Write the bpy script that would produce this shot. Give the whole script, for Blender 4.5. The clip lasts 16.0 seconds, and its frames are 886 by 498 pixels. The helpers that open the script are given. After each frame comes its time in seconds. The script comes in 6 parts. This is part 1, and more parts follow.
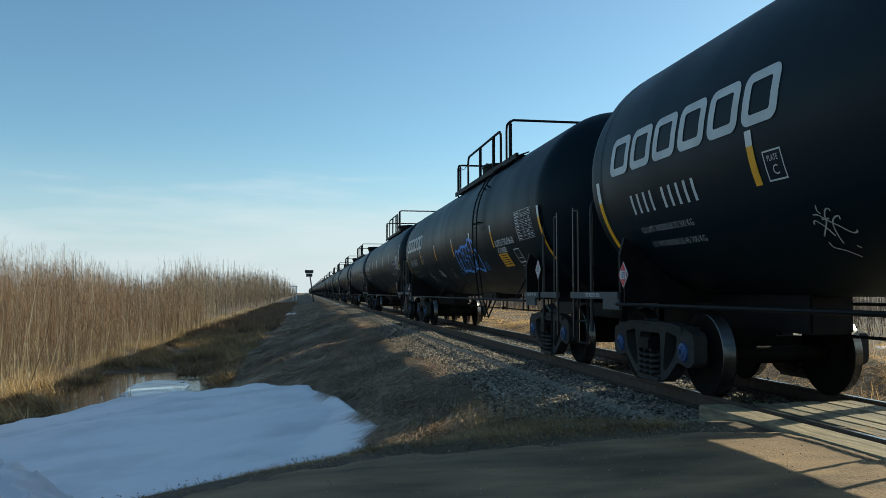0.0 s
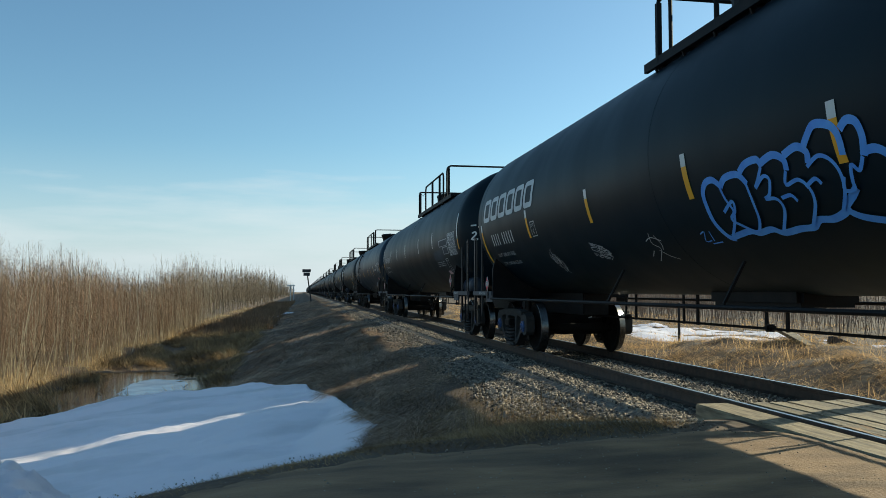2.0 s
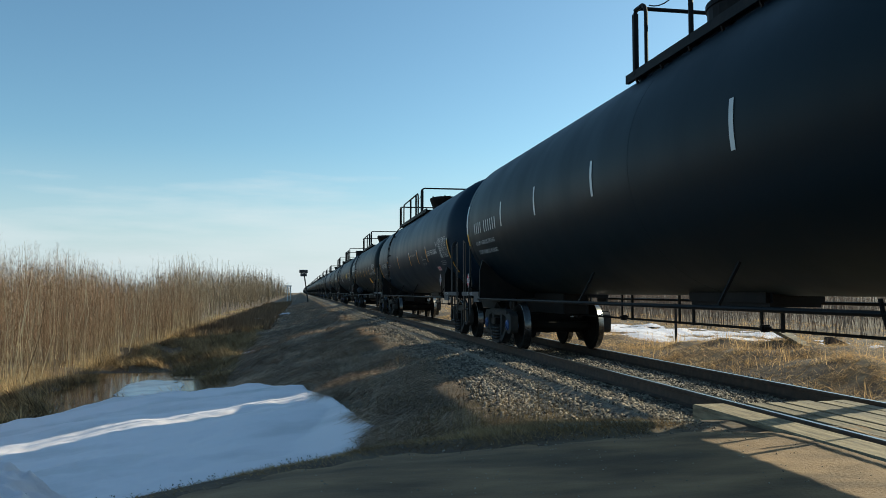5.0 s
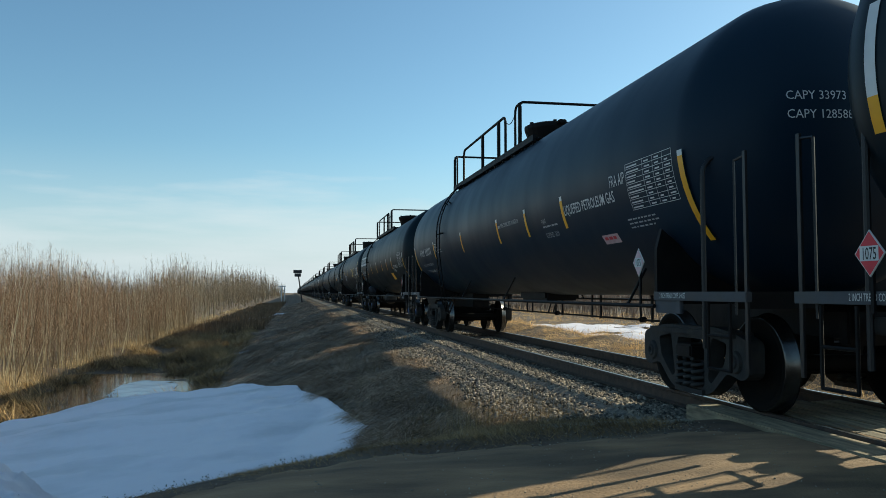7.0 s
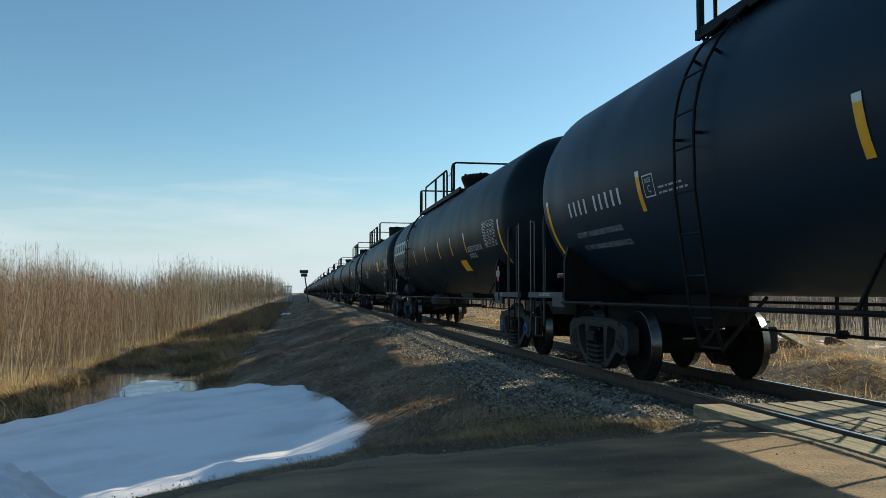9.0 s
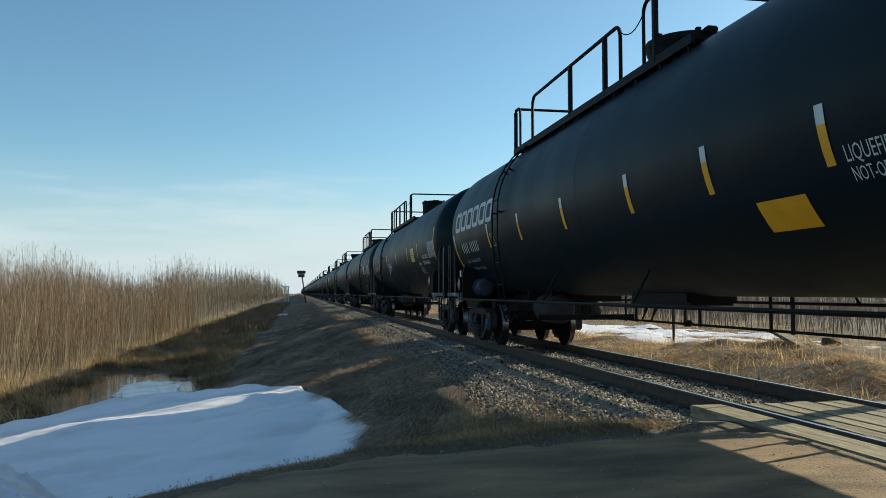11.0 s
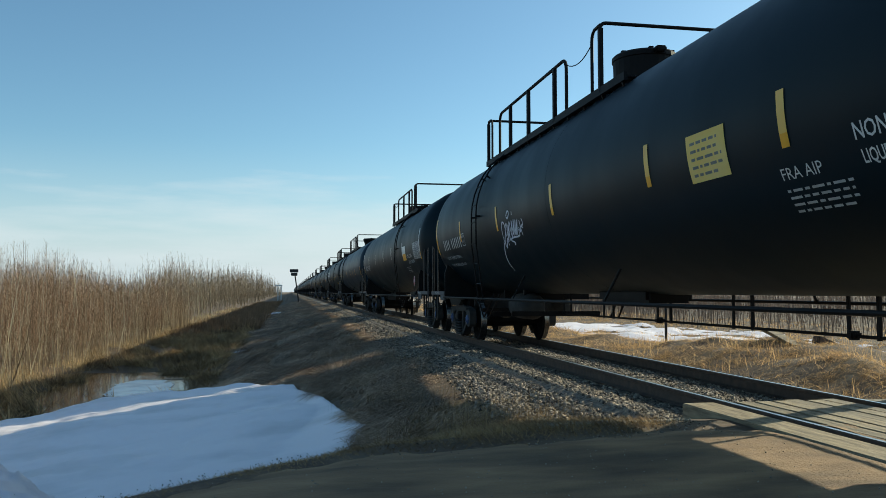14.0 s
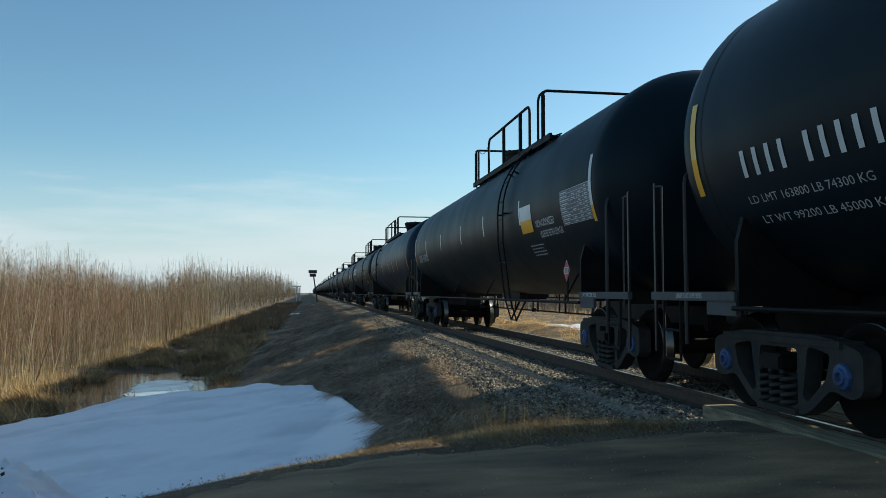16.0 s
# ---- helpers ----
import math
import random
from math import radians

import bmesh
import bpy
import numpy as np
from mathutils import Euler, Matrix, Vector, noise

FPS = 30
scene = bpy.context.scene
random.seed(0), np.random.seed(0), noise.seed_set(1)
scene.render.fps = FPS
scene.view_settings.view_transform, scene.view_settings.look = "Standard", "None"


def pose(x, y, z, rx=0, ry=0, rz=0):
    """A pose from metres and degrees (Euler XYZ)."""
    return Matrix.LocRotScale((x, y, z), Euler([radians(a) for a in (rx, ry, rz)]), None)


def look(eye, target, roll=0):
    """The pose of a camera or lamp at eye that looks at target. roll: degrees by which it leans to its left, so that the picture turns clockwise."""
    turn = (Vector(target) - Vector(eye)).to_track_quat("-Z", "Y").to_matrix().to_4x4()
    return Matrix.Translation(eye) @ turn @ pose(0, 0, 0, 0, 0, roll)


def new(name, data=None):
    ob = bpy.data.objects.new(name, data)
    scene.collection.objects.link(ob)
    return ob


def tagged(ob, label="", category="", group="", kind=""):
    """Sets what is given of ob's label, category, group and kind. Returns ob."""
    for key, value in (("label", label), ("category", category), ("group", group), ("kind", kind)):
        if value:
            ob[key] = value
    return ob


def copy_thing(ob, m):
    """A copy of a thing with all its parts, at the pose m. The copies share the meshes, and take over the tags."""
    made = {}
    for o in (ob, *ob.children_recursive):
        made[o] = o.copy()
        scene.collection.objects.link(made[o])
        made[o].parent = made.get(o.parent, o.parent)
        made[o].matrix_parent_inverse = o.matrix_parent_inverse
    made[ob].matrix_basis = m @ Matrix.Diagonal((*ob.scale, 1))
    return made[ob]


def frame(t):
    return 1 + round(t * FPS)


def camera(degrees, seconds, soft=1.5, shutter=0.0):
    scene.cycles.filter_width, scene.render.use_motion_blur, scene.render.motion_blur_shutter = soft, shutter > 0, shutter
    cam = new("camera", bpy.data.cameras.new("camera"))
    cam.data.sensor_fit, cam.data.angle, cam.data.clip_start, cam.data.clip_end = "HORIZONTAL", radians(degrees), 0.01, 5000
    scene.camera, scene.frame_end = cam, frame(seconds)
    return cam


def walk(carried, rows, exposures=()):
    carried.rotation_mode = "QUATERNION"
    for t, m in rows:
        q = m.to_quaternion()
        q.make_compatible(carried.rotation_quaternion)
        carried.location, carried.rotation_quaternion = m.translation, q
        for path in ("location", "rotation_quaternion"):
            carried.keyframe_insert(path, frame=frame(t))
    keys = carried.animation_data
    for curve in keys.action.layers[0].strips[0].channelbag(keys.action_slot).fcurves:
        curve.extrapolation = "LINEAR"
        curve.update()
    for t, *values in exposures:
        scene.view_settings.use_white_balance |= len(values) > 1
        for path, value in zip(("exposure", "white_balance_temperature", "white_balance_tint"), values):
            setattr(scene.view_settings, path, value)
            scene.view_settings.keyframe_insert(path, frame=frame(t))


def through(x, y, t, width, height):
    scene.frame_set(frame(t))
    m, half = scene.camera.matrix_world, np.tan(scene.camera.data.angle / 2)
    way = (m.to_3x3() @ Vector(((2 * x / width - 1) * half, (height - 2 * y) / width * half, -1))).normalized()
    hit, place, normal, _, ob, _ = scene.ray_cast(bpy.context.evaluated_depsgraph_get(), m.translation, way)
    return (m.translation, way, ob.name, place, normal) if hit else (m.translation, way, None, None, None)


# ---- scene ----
# ---- camera and its walk ----
LENS = 57.8
EYE = (0.0, 0.0, 1.144)
# seconds, yaw to the right of the track in degrees, pitch in degrees
YAWS = [
    (0.0, 9.72, 3.09), (0.5, 9.91, 3.09), (1.0, 10.76, 3.09), (1.5, 10.52, 3.03), (2.0, 9.90, 3.03),
    (2.5, 10.76, 3.03), (3.0, 10.40, 2.97), (3.5, 10.27, 2.97), (4.0, 10.21, 3.03), (4.2, 9.93, 3.06),
    (6.5, 10.58, 3.09), (7.0, 10.52, 3.09), (7.5, 9.53, 3.03), (8.0, 9.72, 3.03), (8.5, 10.70, 3.09),
    (9.0, 10.08, 3.09), (9.5, 9.47, 3.09), (12.0, 10.70, 3.15), (12.5, 10.15, 3.09), (13.0, 9.41, 3.09),
    (13.5, 9.72, 3.09), (14.0, 10.76, 3.03), (14.5, 9.78, 3.09), (15.0, 10.40, 3.09), (15.5, 10.40, 3.03),
    (16.0, 9.47, 3.09)]
cam = camera(LENS, 16.0, soft=0.6)
walk(cam, [(t, pose(*EYE, 90 + p, 0, -a)) for t, a, p in YAWS])

# ---- world, sun, exposure ----
SUN_AZ = 67.2      # degrees to the right of the track, ahead
SUN_EL = 23.0
scene.view_settings.exposure = 0.38
scene.view_settings.use_white_balance = True
scene.view_settings.white_balance_temperature = 6350
scene.view_settings.white_balance_tint = -2


def make_world():
    w = bpy.data.worlds.new("sky")
    scene.world = w
    w.use_nodes = True
    nt = w.node_tree
    nt.nodes.clear()
    N = nt.nodes.new
    sky = N("ShaderNodeTexSky")
    sky.sky_type = 'NISHITA'
    sky.sun_disc = False
    sky.sun_elevation = radians(SUN_EL)
    sky.sun_rotation = radians(SUN_AZ)
    sky.altitude = 700
    sky.air_density = 1.0
    sky.dust_density = 1.2
    sky.ozone_density = 2.4
    # thin streaked cloud low over the horizon
    tc = N("ShaderNodeTexCoord")
    sep = N("ShaderNodeSeparateXYZ")
    nt.links.new(tc.outputs["Generated"], sep.inputs[0])
    mp = N("ShaderNodeMapping")
    mp.inputs["Scale"].default_value = (2.2, 2.2, 16.0)
    nt.links.new(tc.outputs["Generated"], mp.inputs[0])
    nz = N("ShaderNodeTexNoise")
    nz.inputs["Scale"].default_value = 2.1
    nz.inputs["Detail"].default_value = 7
    nz.inputs["Roughness"].default_value = 0.55
    nt.links.new(mp.outputs[0], nz.inputs["Vector"])
    band = N("ShaderNodeMapRange")
    band.inputs[1].default_value, band.inputs[2].default_value = 0.16, 0.06
    band.inputs[3].default_value, band.inputs[4].default_value = 0.0, 0.42
    nt.links.new(sep.outputs[2], band.inputs[0])
    add = N("ShaderNodeMath")
    add.operation = 'ADD'
    nt.links.new(nz.outputs[0], add.inputs[0])
    nt.links.new(band.outputs[0], add.inputs[1])
    cov = N("ShaderNodeMapRange")
    cov.inputs[1].default_value, cov.inputs[2].default_value = 0.7, 1.0
    cov.inputs[3].default_value, cov.inputs[4].default_value = 0.0, 0.5
    nt.links.new(add.outputs[0], cov.inputs[0])
    mix = N("ShaderNodeMixRGB")
    tone = N("ShaderNodeMixRGB")
    tone.blend_type = 'MULTIPLY'
    tone.inputs[0].default_value = 1.0
    tone.inputs[2].default_value = (0.865, 0.985, 0.985, 1)
    nt.links.new(sky.outputs[0], tone.inputs[1])
    haze = N("ShaderNodeMapRange")
    haze.interpolation_type = 'SMOOTHSTEP'
    haze.inputs[1].default_value, haze.inputs[2].default_value = 0.19, -0.03
    haze.inputs[3].default_value, haze.inputs[4].default_value = 0.0, 0.9
    nt.links.new(sep.outputs[2], haze.inputs[0])
    low = N("ShaderNodeMixRGB")
    low.inputs[2].default_value = (4.25, 4.55, 5.25, 1)
    nt.links.new(haze.outputs[0], low.inputs[0])
    nt.links.new(tone.outputs[0], low.inputs[1])
    mix.inputs[2].default_value = (5.3, 5.4, 5.8, 1)
    nt.links.new(cov.outputs[0], mix.inputs[0])
    nt.links.new(low.outputs[0], mix.inputs[1])
    bg = N("ShaderNodeBackground")
    bg.inputs[1].default_value = 0.117
    nt.links.new(mix.outputs[0], bg.inputs[0])
    out = N("ShaderNodeOutputWorld")
    nt.links.new(bg.outputs[0], out.inputs[0])


make_world()
sun_data = bpy.data.lights.new("sun", 'SUN')
sun_data.energy = 4.6
sun_data.angle = radians(0.5)
sun_data.color = (1.0, 0.89, 0.7)
sun = new("sun", sun_data)
_a, _e = radians(SUN_AZ), radians(SUN_EL)
sun_dir = Vector((math.sin(_a) * math.cos(_e), math.cos(_a) * math.cos(_e), math.sin(_e)))
sun.matrix_basis = look(sun_dir * 60, (0, 0, 0))


# ---- materials ----
def material(name, color, rough=0.7, metal=0.0, color2=None, scale=6.0, detail=6.0, bump=0.0, bump_scale=60.0,
             stain=None, stain_scale=0.8, stain_amt=0.5, spec=0.5, island=0.0, rnd=0.0, stretch=(1, 1, 1), rough2=None):
    m = bpy.data.materials.new(name)
    m.use_nodes = True
    nt = m.node_tree
    N, Lk = nt.nodes.new, nt.links.new
    b = nt.nodes["Principled BSDF"]
    b.inputs["Roughness"].default_value = rough
    b.inputs["Metallic"].default_value = metal
    b.inputs["Specular IOR Level"].default_value = spec
    tc = N("ShaderNodeTexCoord")
    mp = N("ShaderNodeMapping")
    mp.inputs["Scale"].default_value = stretch
    Lk(tc.outputs["Object"], mp.inputs[0])
    nz = N("ShaderNodeTexNoise")
    nz.inputs["Scale"].default_value = scale
    nz.inputs["Detail"].default_value = detail
    Lk(mp.outputs[0], nz.inputs["Vector"])
    ramp = N("ShaderNodeMapRange")
    ramp.inputs[1].default_value, ramp.inputs[2].default_value = 0.3, 0.7
    Lk(nz.outputs[0], ramp.inputs[0])
    mix = N("ShaderNodeMixRGB")
    c2 = color2 or tuple(c * 0.7 for c in color)
    mix.inputs[1].default_value = (*color, 1)
    mix.inputs[2].default_value = (*c2, 1)
    Lk(ramp.outputs[0], mix.inputs[0])
    last = mix.outputs[0]
    if stain:
        n2 = N("ShaderNodeTexNoise")
        n2.inputs["Scale"].default_value = stain_scale
        n2.inputs["Detail"].default_value = 8
        Lk(mp.outputs[0], n2.inputs["Vector"])
        r2 = N("ShaderNodeMapRange")
        r2.inputs[1].default_value, r2.inputs[2].default_value = 0.5, 0.72
        r2.inputs[4].default_value = stain_amt
        Lk(n2.outputs[0], r2.inputs[0])
        mx = N("ShaderNodeMixRGB")
        mx.inputs[2].default_value = (*stain, 1)
        Lk(r2.outputs[0], mx.inputs[0])
        Lk(last, mx.inputs[1])
        last = mx.outputs[0]
    if island or rnd:
        src = N("ShaderNodeNewGeometry").outputs["Random Per Island"] if island else N("ShaderNodeObjectInfo").outputs["Random"]
        amt = island or rnd
        r3 = N("ShaderNodeMapRange")
        r3.inputs[3].default_value, r3.inputs[4].default_value = 1 - amt, 1 + amt
        Lk(src, r3.inputs[0])
        hsv = N("ShaderNodeHueSaturation")
        Lk(r3.outputs[0], hsv.inputs["Value"])
        Lk(last, hsv.inputs["Color"])
        last = hsv.outputs[0]
    Lk(last, b.inputs["Base Color"])
    if rough2 is not None:
        rr = N("ShaderNodeMapRange")
        rr.inputs[1].default_value, rr.inputs[2].default_value = 0.3, 0.7
        rr.inputs[3].default_value, rr.inputs[4].default_value = rough, rough2
        Lk(nz.outputs[0], rr.inputs[0])
        Lk(rr.outputs[0], b.inputs["Roughness"])
    if bump:
        n3 = N("ShaderNodeTexNoise")
        n3.inputs["Scale"].default_value = bump_scale
        n3.inputs["Detail"].default_value = 6
        Lk(tc.outputs["Object"], n3.inputs["Vector"])
        bp = N("ShaderNodeBump")
        bp.inputs["Strength"].default_value = bump
        bp.inputs["Distance"].default_value = 0.02
        Lk(n3.outputs[0], bp.inputs["Height"])
        Lk(bp.outputs[0], b.inputs["Normal"])
    return m


M_TANK = material("black_tank_paint", (0.0024, 0.01, 0.0148), 0.4, color2=(0.0034, 0.0116, 0.017), scale=1.2, rough2=0.5, spec=0.14,
                  bump=0.05, bump_scale=3.0, stain=(0.014, 0.015, 0.016), stain_scale=1.6, stain_amt=0.2, stretch=(1, 1, 0.25))
M_TANKBLUE = material("blue_black_tank_paint", (0.0076, 0.021, 0.037), 0.38, color2=(0.0095, 0.0235, 0.041), scale=1.2, rough2=0.5, spec=0.16,
                      bump=0.05, bump_scale=3.0, stain=(0.014, 0.018, 0.022), stain_scale=1.6, stain_amt=0.2, stretch=(1, 1, 0.25))
M_STEEL = material("dark_car_steel", (0.0045, 0.0045, 0.005), 0.6, spec=0.16, color2=(0.009, 0.008, 0.008), scale=5, bump=0.1, bump_scale=25,
                   stain=(0.024, 0.02, 0.016), stain_scale=2.5, stain_amt=0.35)
M_CAST = material("dusty_cast_steel", (0.026, 0.026, 0.026), 0.75, spec=0.25, color2=(0.046, 0.044, 0.041), scale=7, bump=0.25, bump_scale=40,
                  stain=(0.07, 0.056, 0.042), stain_scale=3, stain_amt=0.4)
M_WHEEL = material("wheel_steel", (0.008, 0.0075, 0.007), 0.85, spec=0.1, color2=(0.012, 0.01, 0.008), scale=6, bump=0.1)
M_TREAD = material("polished_tread", (0.13, 0.12, 0.11), 0.24, metal=0.9, color2=(0.05, 0.045, 0.042), scale=7)
M_RAILTOP = material("polished_rail_head", (0.4, 0.39, 0.38), 0.34, metal=1.0, color2=(0.4, 0.38, 0.36), scale=9, stretch=(1, .05, 1))
M_RAIL = material("rusty_rail", (0.1, 0.064, 0.042), 0.85, color2=(0.045, 0.031, 0.024), scale=8, bump=0.2)
M_WHITE = material("white_marking", (0.72, 0.72, 0.7), 0.6, color2=(0.6, 0.6, 0.58), scale=5)
M_PRINT = material("greyed_stencil_paint", (0.5, 0.5, 0.49), 0.65, color2=(0.36, 0.36, 0.36), scale=14)
M_LOGO = material("white_logo_paint", (0.66, 0.66, 0.63), 0.55, color2=(0.52, 0.52, 0.5), scale=3)
M_YELLOW = material("yellow_reflective", (0.95, 0.46, 0.008), 0.45, color2=(0.85, 0.38, 0.008), scale=5)
M_RSILVER = material("white_reflective", (0.75, 0.75, 0.72), 0.4, color2=(0.65, 0.65, 0.62), scale=5)
M_RED = material("red_placard", (0.68, 0.03, 0.05), 0.5, color2=(0.56, 0.03, 0.045), scale=5)
M_BLUECAP = material("blue_bearing_cap", (0.03, 0.095, 0.28), 0.5, color2=(0.01, 0.016, 0.03), scale=9)
M_GRAFBLUE = material("blue_spray_paint", (0.085, 0.29, 0.8), 0.5, color2=(0.13, 0.4, 0.88), scale=8)
M_GREYPANEL = material("grey_stencil_panel", (0.17, 0.175, 0.19), 0.55, color2=(0.11, 0.115, 0.125), scale=6)
M_TIE = material("weathered_tie_wood", (0.11, 0.085, 0.065), 0.9, color2=(0.06, 0.048, 0.04), scale=10, bump=0.5, bump_scale=30,
                 stretch=(0.3, 3, 3), rnd=0.25)
M_PLANK = material("weathered_crossing_timber", (0.36, 0.28, 0.17), 0.85, color2=(0.13, 0.1, 0.062), scale=5, bump=0.4, bump_scale=30,
                   stain=(0.06, 0.045, 0.03), stain_scale=1.4, stain_amt=0.85,
                   stretch=(4, 0.6, 4), rnd=0.25)
M_STONE = material("ballast_stone", (0.37, 0.3, 0.225), 0.85, color2=(0.07, 0.056, 0.042), scale=20, bump=0.4, island=0.85)
M_PALESTONE = material("pale_gravel", (0.4, 0.34, 0.25), 0.85, color2=(0.2, 0.165, 0.12), scale=20, island=0.4)
M_GRIT = material("dark_grit", (0.03, 0.026, 0.022), 0.9, scale=20)
M_GROUND = None


def ground_material():
    m = material("ground_soil", (0.16, 0.1, 0.058), 0.95, color2=(0.08, 0.053, 0.031), scale=3.5, detail=10, bump=0.9, bump_scale=9,
                 stain=(0.2, 0.15, 0.085), stain_scale=0.5, stain_amt=0.7)
    return m


M_GROUND = ground_material()
M_ROAD = material("dirt_road", (0.4, 0.248, 0.125), 0.92, color2=(0.14, 0.085, 0.044), scale=2.2, detail=14, bump=0.55, bump_scale=45,
                  stain=(0.045, 0.034, 0.022), stain_scale=0.8, stain_amt=0.8, stretch=(0.5, 1.3, 1))
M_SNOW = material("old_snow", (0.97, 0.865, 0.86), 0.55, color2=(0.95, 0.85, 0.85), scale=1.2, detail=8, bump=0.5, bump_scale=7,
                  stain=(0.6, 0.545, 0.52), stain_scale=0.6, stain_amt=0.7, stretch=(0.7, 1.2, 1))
M_WATER = material("ditch_water", (0.02, 0.016, 0.01), 0.04, color2=(0.03, 0.022, 0.012), scale=1, bump=0.05, bump_scale=6)
def plant_material(name, color, color2, scale, island=0.35, through=0.45):
    """Dry leaves and stems: light passes partly through them."""
    m = material(name, color, 0.8, color2=color2, scale=scale, island=island, spec=0.2)
    nt = m.node_tree
    b = nt.nodes["Principled BSDF"]
    col = b.inputs["Base Color"].links[0].from_socket
    tr = nt.nodes.new("ShaderNodeBsdfTranslucent")
    nt.links.new(col, tr.inputs[0])
    mx = nt.nodes.new("ShaderNodeMixShader")
    mx.inputs[0].default_value = through
    nt.links.new(b.outputs[0], mx.inputs[1])
    nt.links.new(tr.outputs[0], mx.inputs[2])
    nt.links.new(mx.outputs[0], nt.nodes["Material Output"].inputs[0])
    return m


M_GRASS = plant_material("dry_grass", (0.82, 0.55, 0.27), (0.42, 0.25, 0.11), 0.9, 0.55, 0.55)
M_VERGE = plant_material("straw_stubble", (0.5, 0.335, 0.165), (0.17, 0.105, 0.05), 0.9, 0.5, 0.2)
M_BANKGRASS = plant_material("matted_bank_grass", (0.62, 0.43, 0.285), (0.25, 0.17, 0.11), 0.45, 0.6, 0.03)
M_DITCHGRASS = plant_material("brown_sedge", (0.58, 0.39, 0.19), (0.13, 0.085, 0.04), 0.6, 0.7, 0.2)
# Far ditch sedge: the ditch's shade is put into this darker colour.
M_FARSEDGE = plant_material("shade_darkened_sedge", (0.3, 0.2, 0.12), (0.13, 0.085, 0.05), 0.3, 0.5, 0.15)
M_TWIG = plant_material("reddish_brush_twigs", (0.32, 0.18, 0.105), (0.24, 0.155, 0.095), 0.1, 0.5, 0.1)
# Pale poplar twigs, with distance haze put into the colour.
M_FARTWIG = plant_material("pale_poplar_twigs", (0.38, 0.28, 0.18), (0.34, 0.225, 0.14), 0.05, 0.35, 0.1)
M_BARK = plant_material("pale_sapling_bark", (0.56, 0.46, 0.31), (0.2, 0.135, 0.085), 0.9, 0.6, 0.05)
M_PALEBARK = plant_material("pale_poplar_bark", (0.8, 0.7, 0.5), (0.55, 0.46, 0.32), 0.9, 0.25, 0.05)
M_MEADOW = plant_material("pale_straw", (0.66, 0.5, 0.29), (0.36, 0.26, 0.15), 0.35, 0.5, 0.3)
M_SCRUB = plant_material("red_brown_scrub_twigs", (0.3, 0.17, 0.12), (0.2, 0.12, 0.085), 0.2, 0.5, 0.1)
M_SCRUBSTEM = plant_material("grey_scrub_bark", (0.34, 0.27, 0.2), (0.16, 0.11, 0.085), 0.5, 0.5, 0.05)
M_SIGN = material("dark_sign_board", (0.03, 0.03, 0.032), 0.7, scale=9)


# ---- mesh helpers ----
def link_mesh(name, bm, mat, smooth=False):
    me = bpy.data.meshes.new(name)
    bm.to_mesh(me)
    bm.free()
    me.materials.append(mat)
    if smooth:
        for p in me.polygons:
            p.use_smooth = True
    return me


def part(name, bm, mat, parent=None, label="", smooth=False):
    me = bm if isinstance(bm, bpy.types.Mesh) else link_mesh(name, bm, mat, smooth)
    ob = new(name, me)
    ob.parent = parent
    if label:
        tagged(ob, label)
    return ob


def arrays(name, verts, faces, mat, smooth=False):
    """A mesh from numpy vertices and faces of one size."""
    me = bpy.data.meshes.new(name)
    verts = np.asarray(verts, dtype=np.float32)
    faces = np.asarray(faces, dtype=np.int32)
    n = faces.shape[1]
    me.vertices.add(len(verts))
    me.vertices.foreach_set("co", verts.ravel())
    me.loops.add(faces.size)
    me.loops.foreach_set("vertex_index", faces.ravel())
    me.polygons.add(len(faces))
    me.polygons.foreach_set("loop_start", np.arange(0, faces.size, n, dtype=np.int32))
    me.update(calc_edges=True)
    if smooth:
        me.polygons.foreach_set("use_smooth", np.ones(len(faces), dtype=bool))
    me.materials.append(mat)
    return me


def box(bm, x0, x1, y0, y1, z0, z1, bevel=0.0):
    v = [bm.verts.new(p) for p in ((x0, y0, z0), (x1, y0, z0), (x1, y1, z0), (x0, y1, z0),
                                   (x0, y0, z1), (x1, y0, z1), (x1, y1, z1), (x0, y1, z1))]
    fs = [bm.faces.new([v[i] for i in q]) for q in
          ((0, 3, 2, 1), (4, 5, 6, 7), (0, 1, 5, 4), (1, 2, 6, 5), (2, 3, 7, 6), (3, 0, 4, 7))]
    if bevel:
        es = {e for f in fs for e in f.edges}
        bmesh.ops.bevel(bm, geom=list(es), offset=bevel, segments=2, affect='EDGES')
    return bm


def tube(bm, pts, r, n=6):
    """A round bar through the points."""
    pts = [Vector(p) for p in pts]
    rings = []
    side = None
    for i, p in enumerate(pts):
        d = (pts[min(i + 1, len(pts) - 1)] - pts[max(i - 1, 0)]).normalized()
        if side is None:
            side = d.orthogonal().normalized()
        side = (side - d * side.dot(d)).normalized()
        up = d.cross(side)
        rings.append([bm.verts.new(p + (side * math.cos(a) + up * math.sin(a)) * r)
                      for a in (2 * math.pi * k / n for k in range(n))])
    for a, b in zip(rings, rings[1:]):
        for k in range(n):
            bm.faces.new((a[k], a[(k + 1) % n], b[(k + 1) % n], b[k]))
    bm.faces.new(rings[0][::-1])
    bm.faces.new(rings[-1])
    return bm


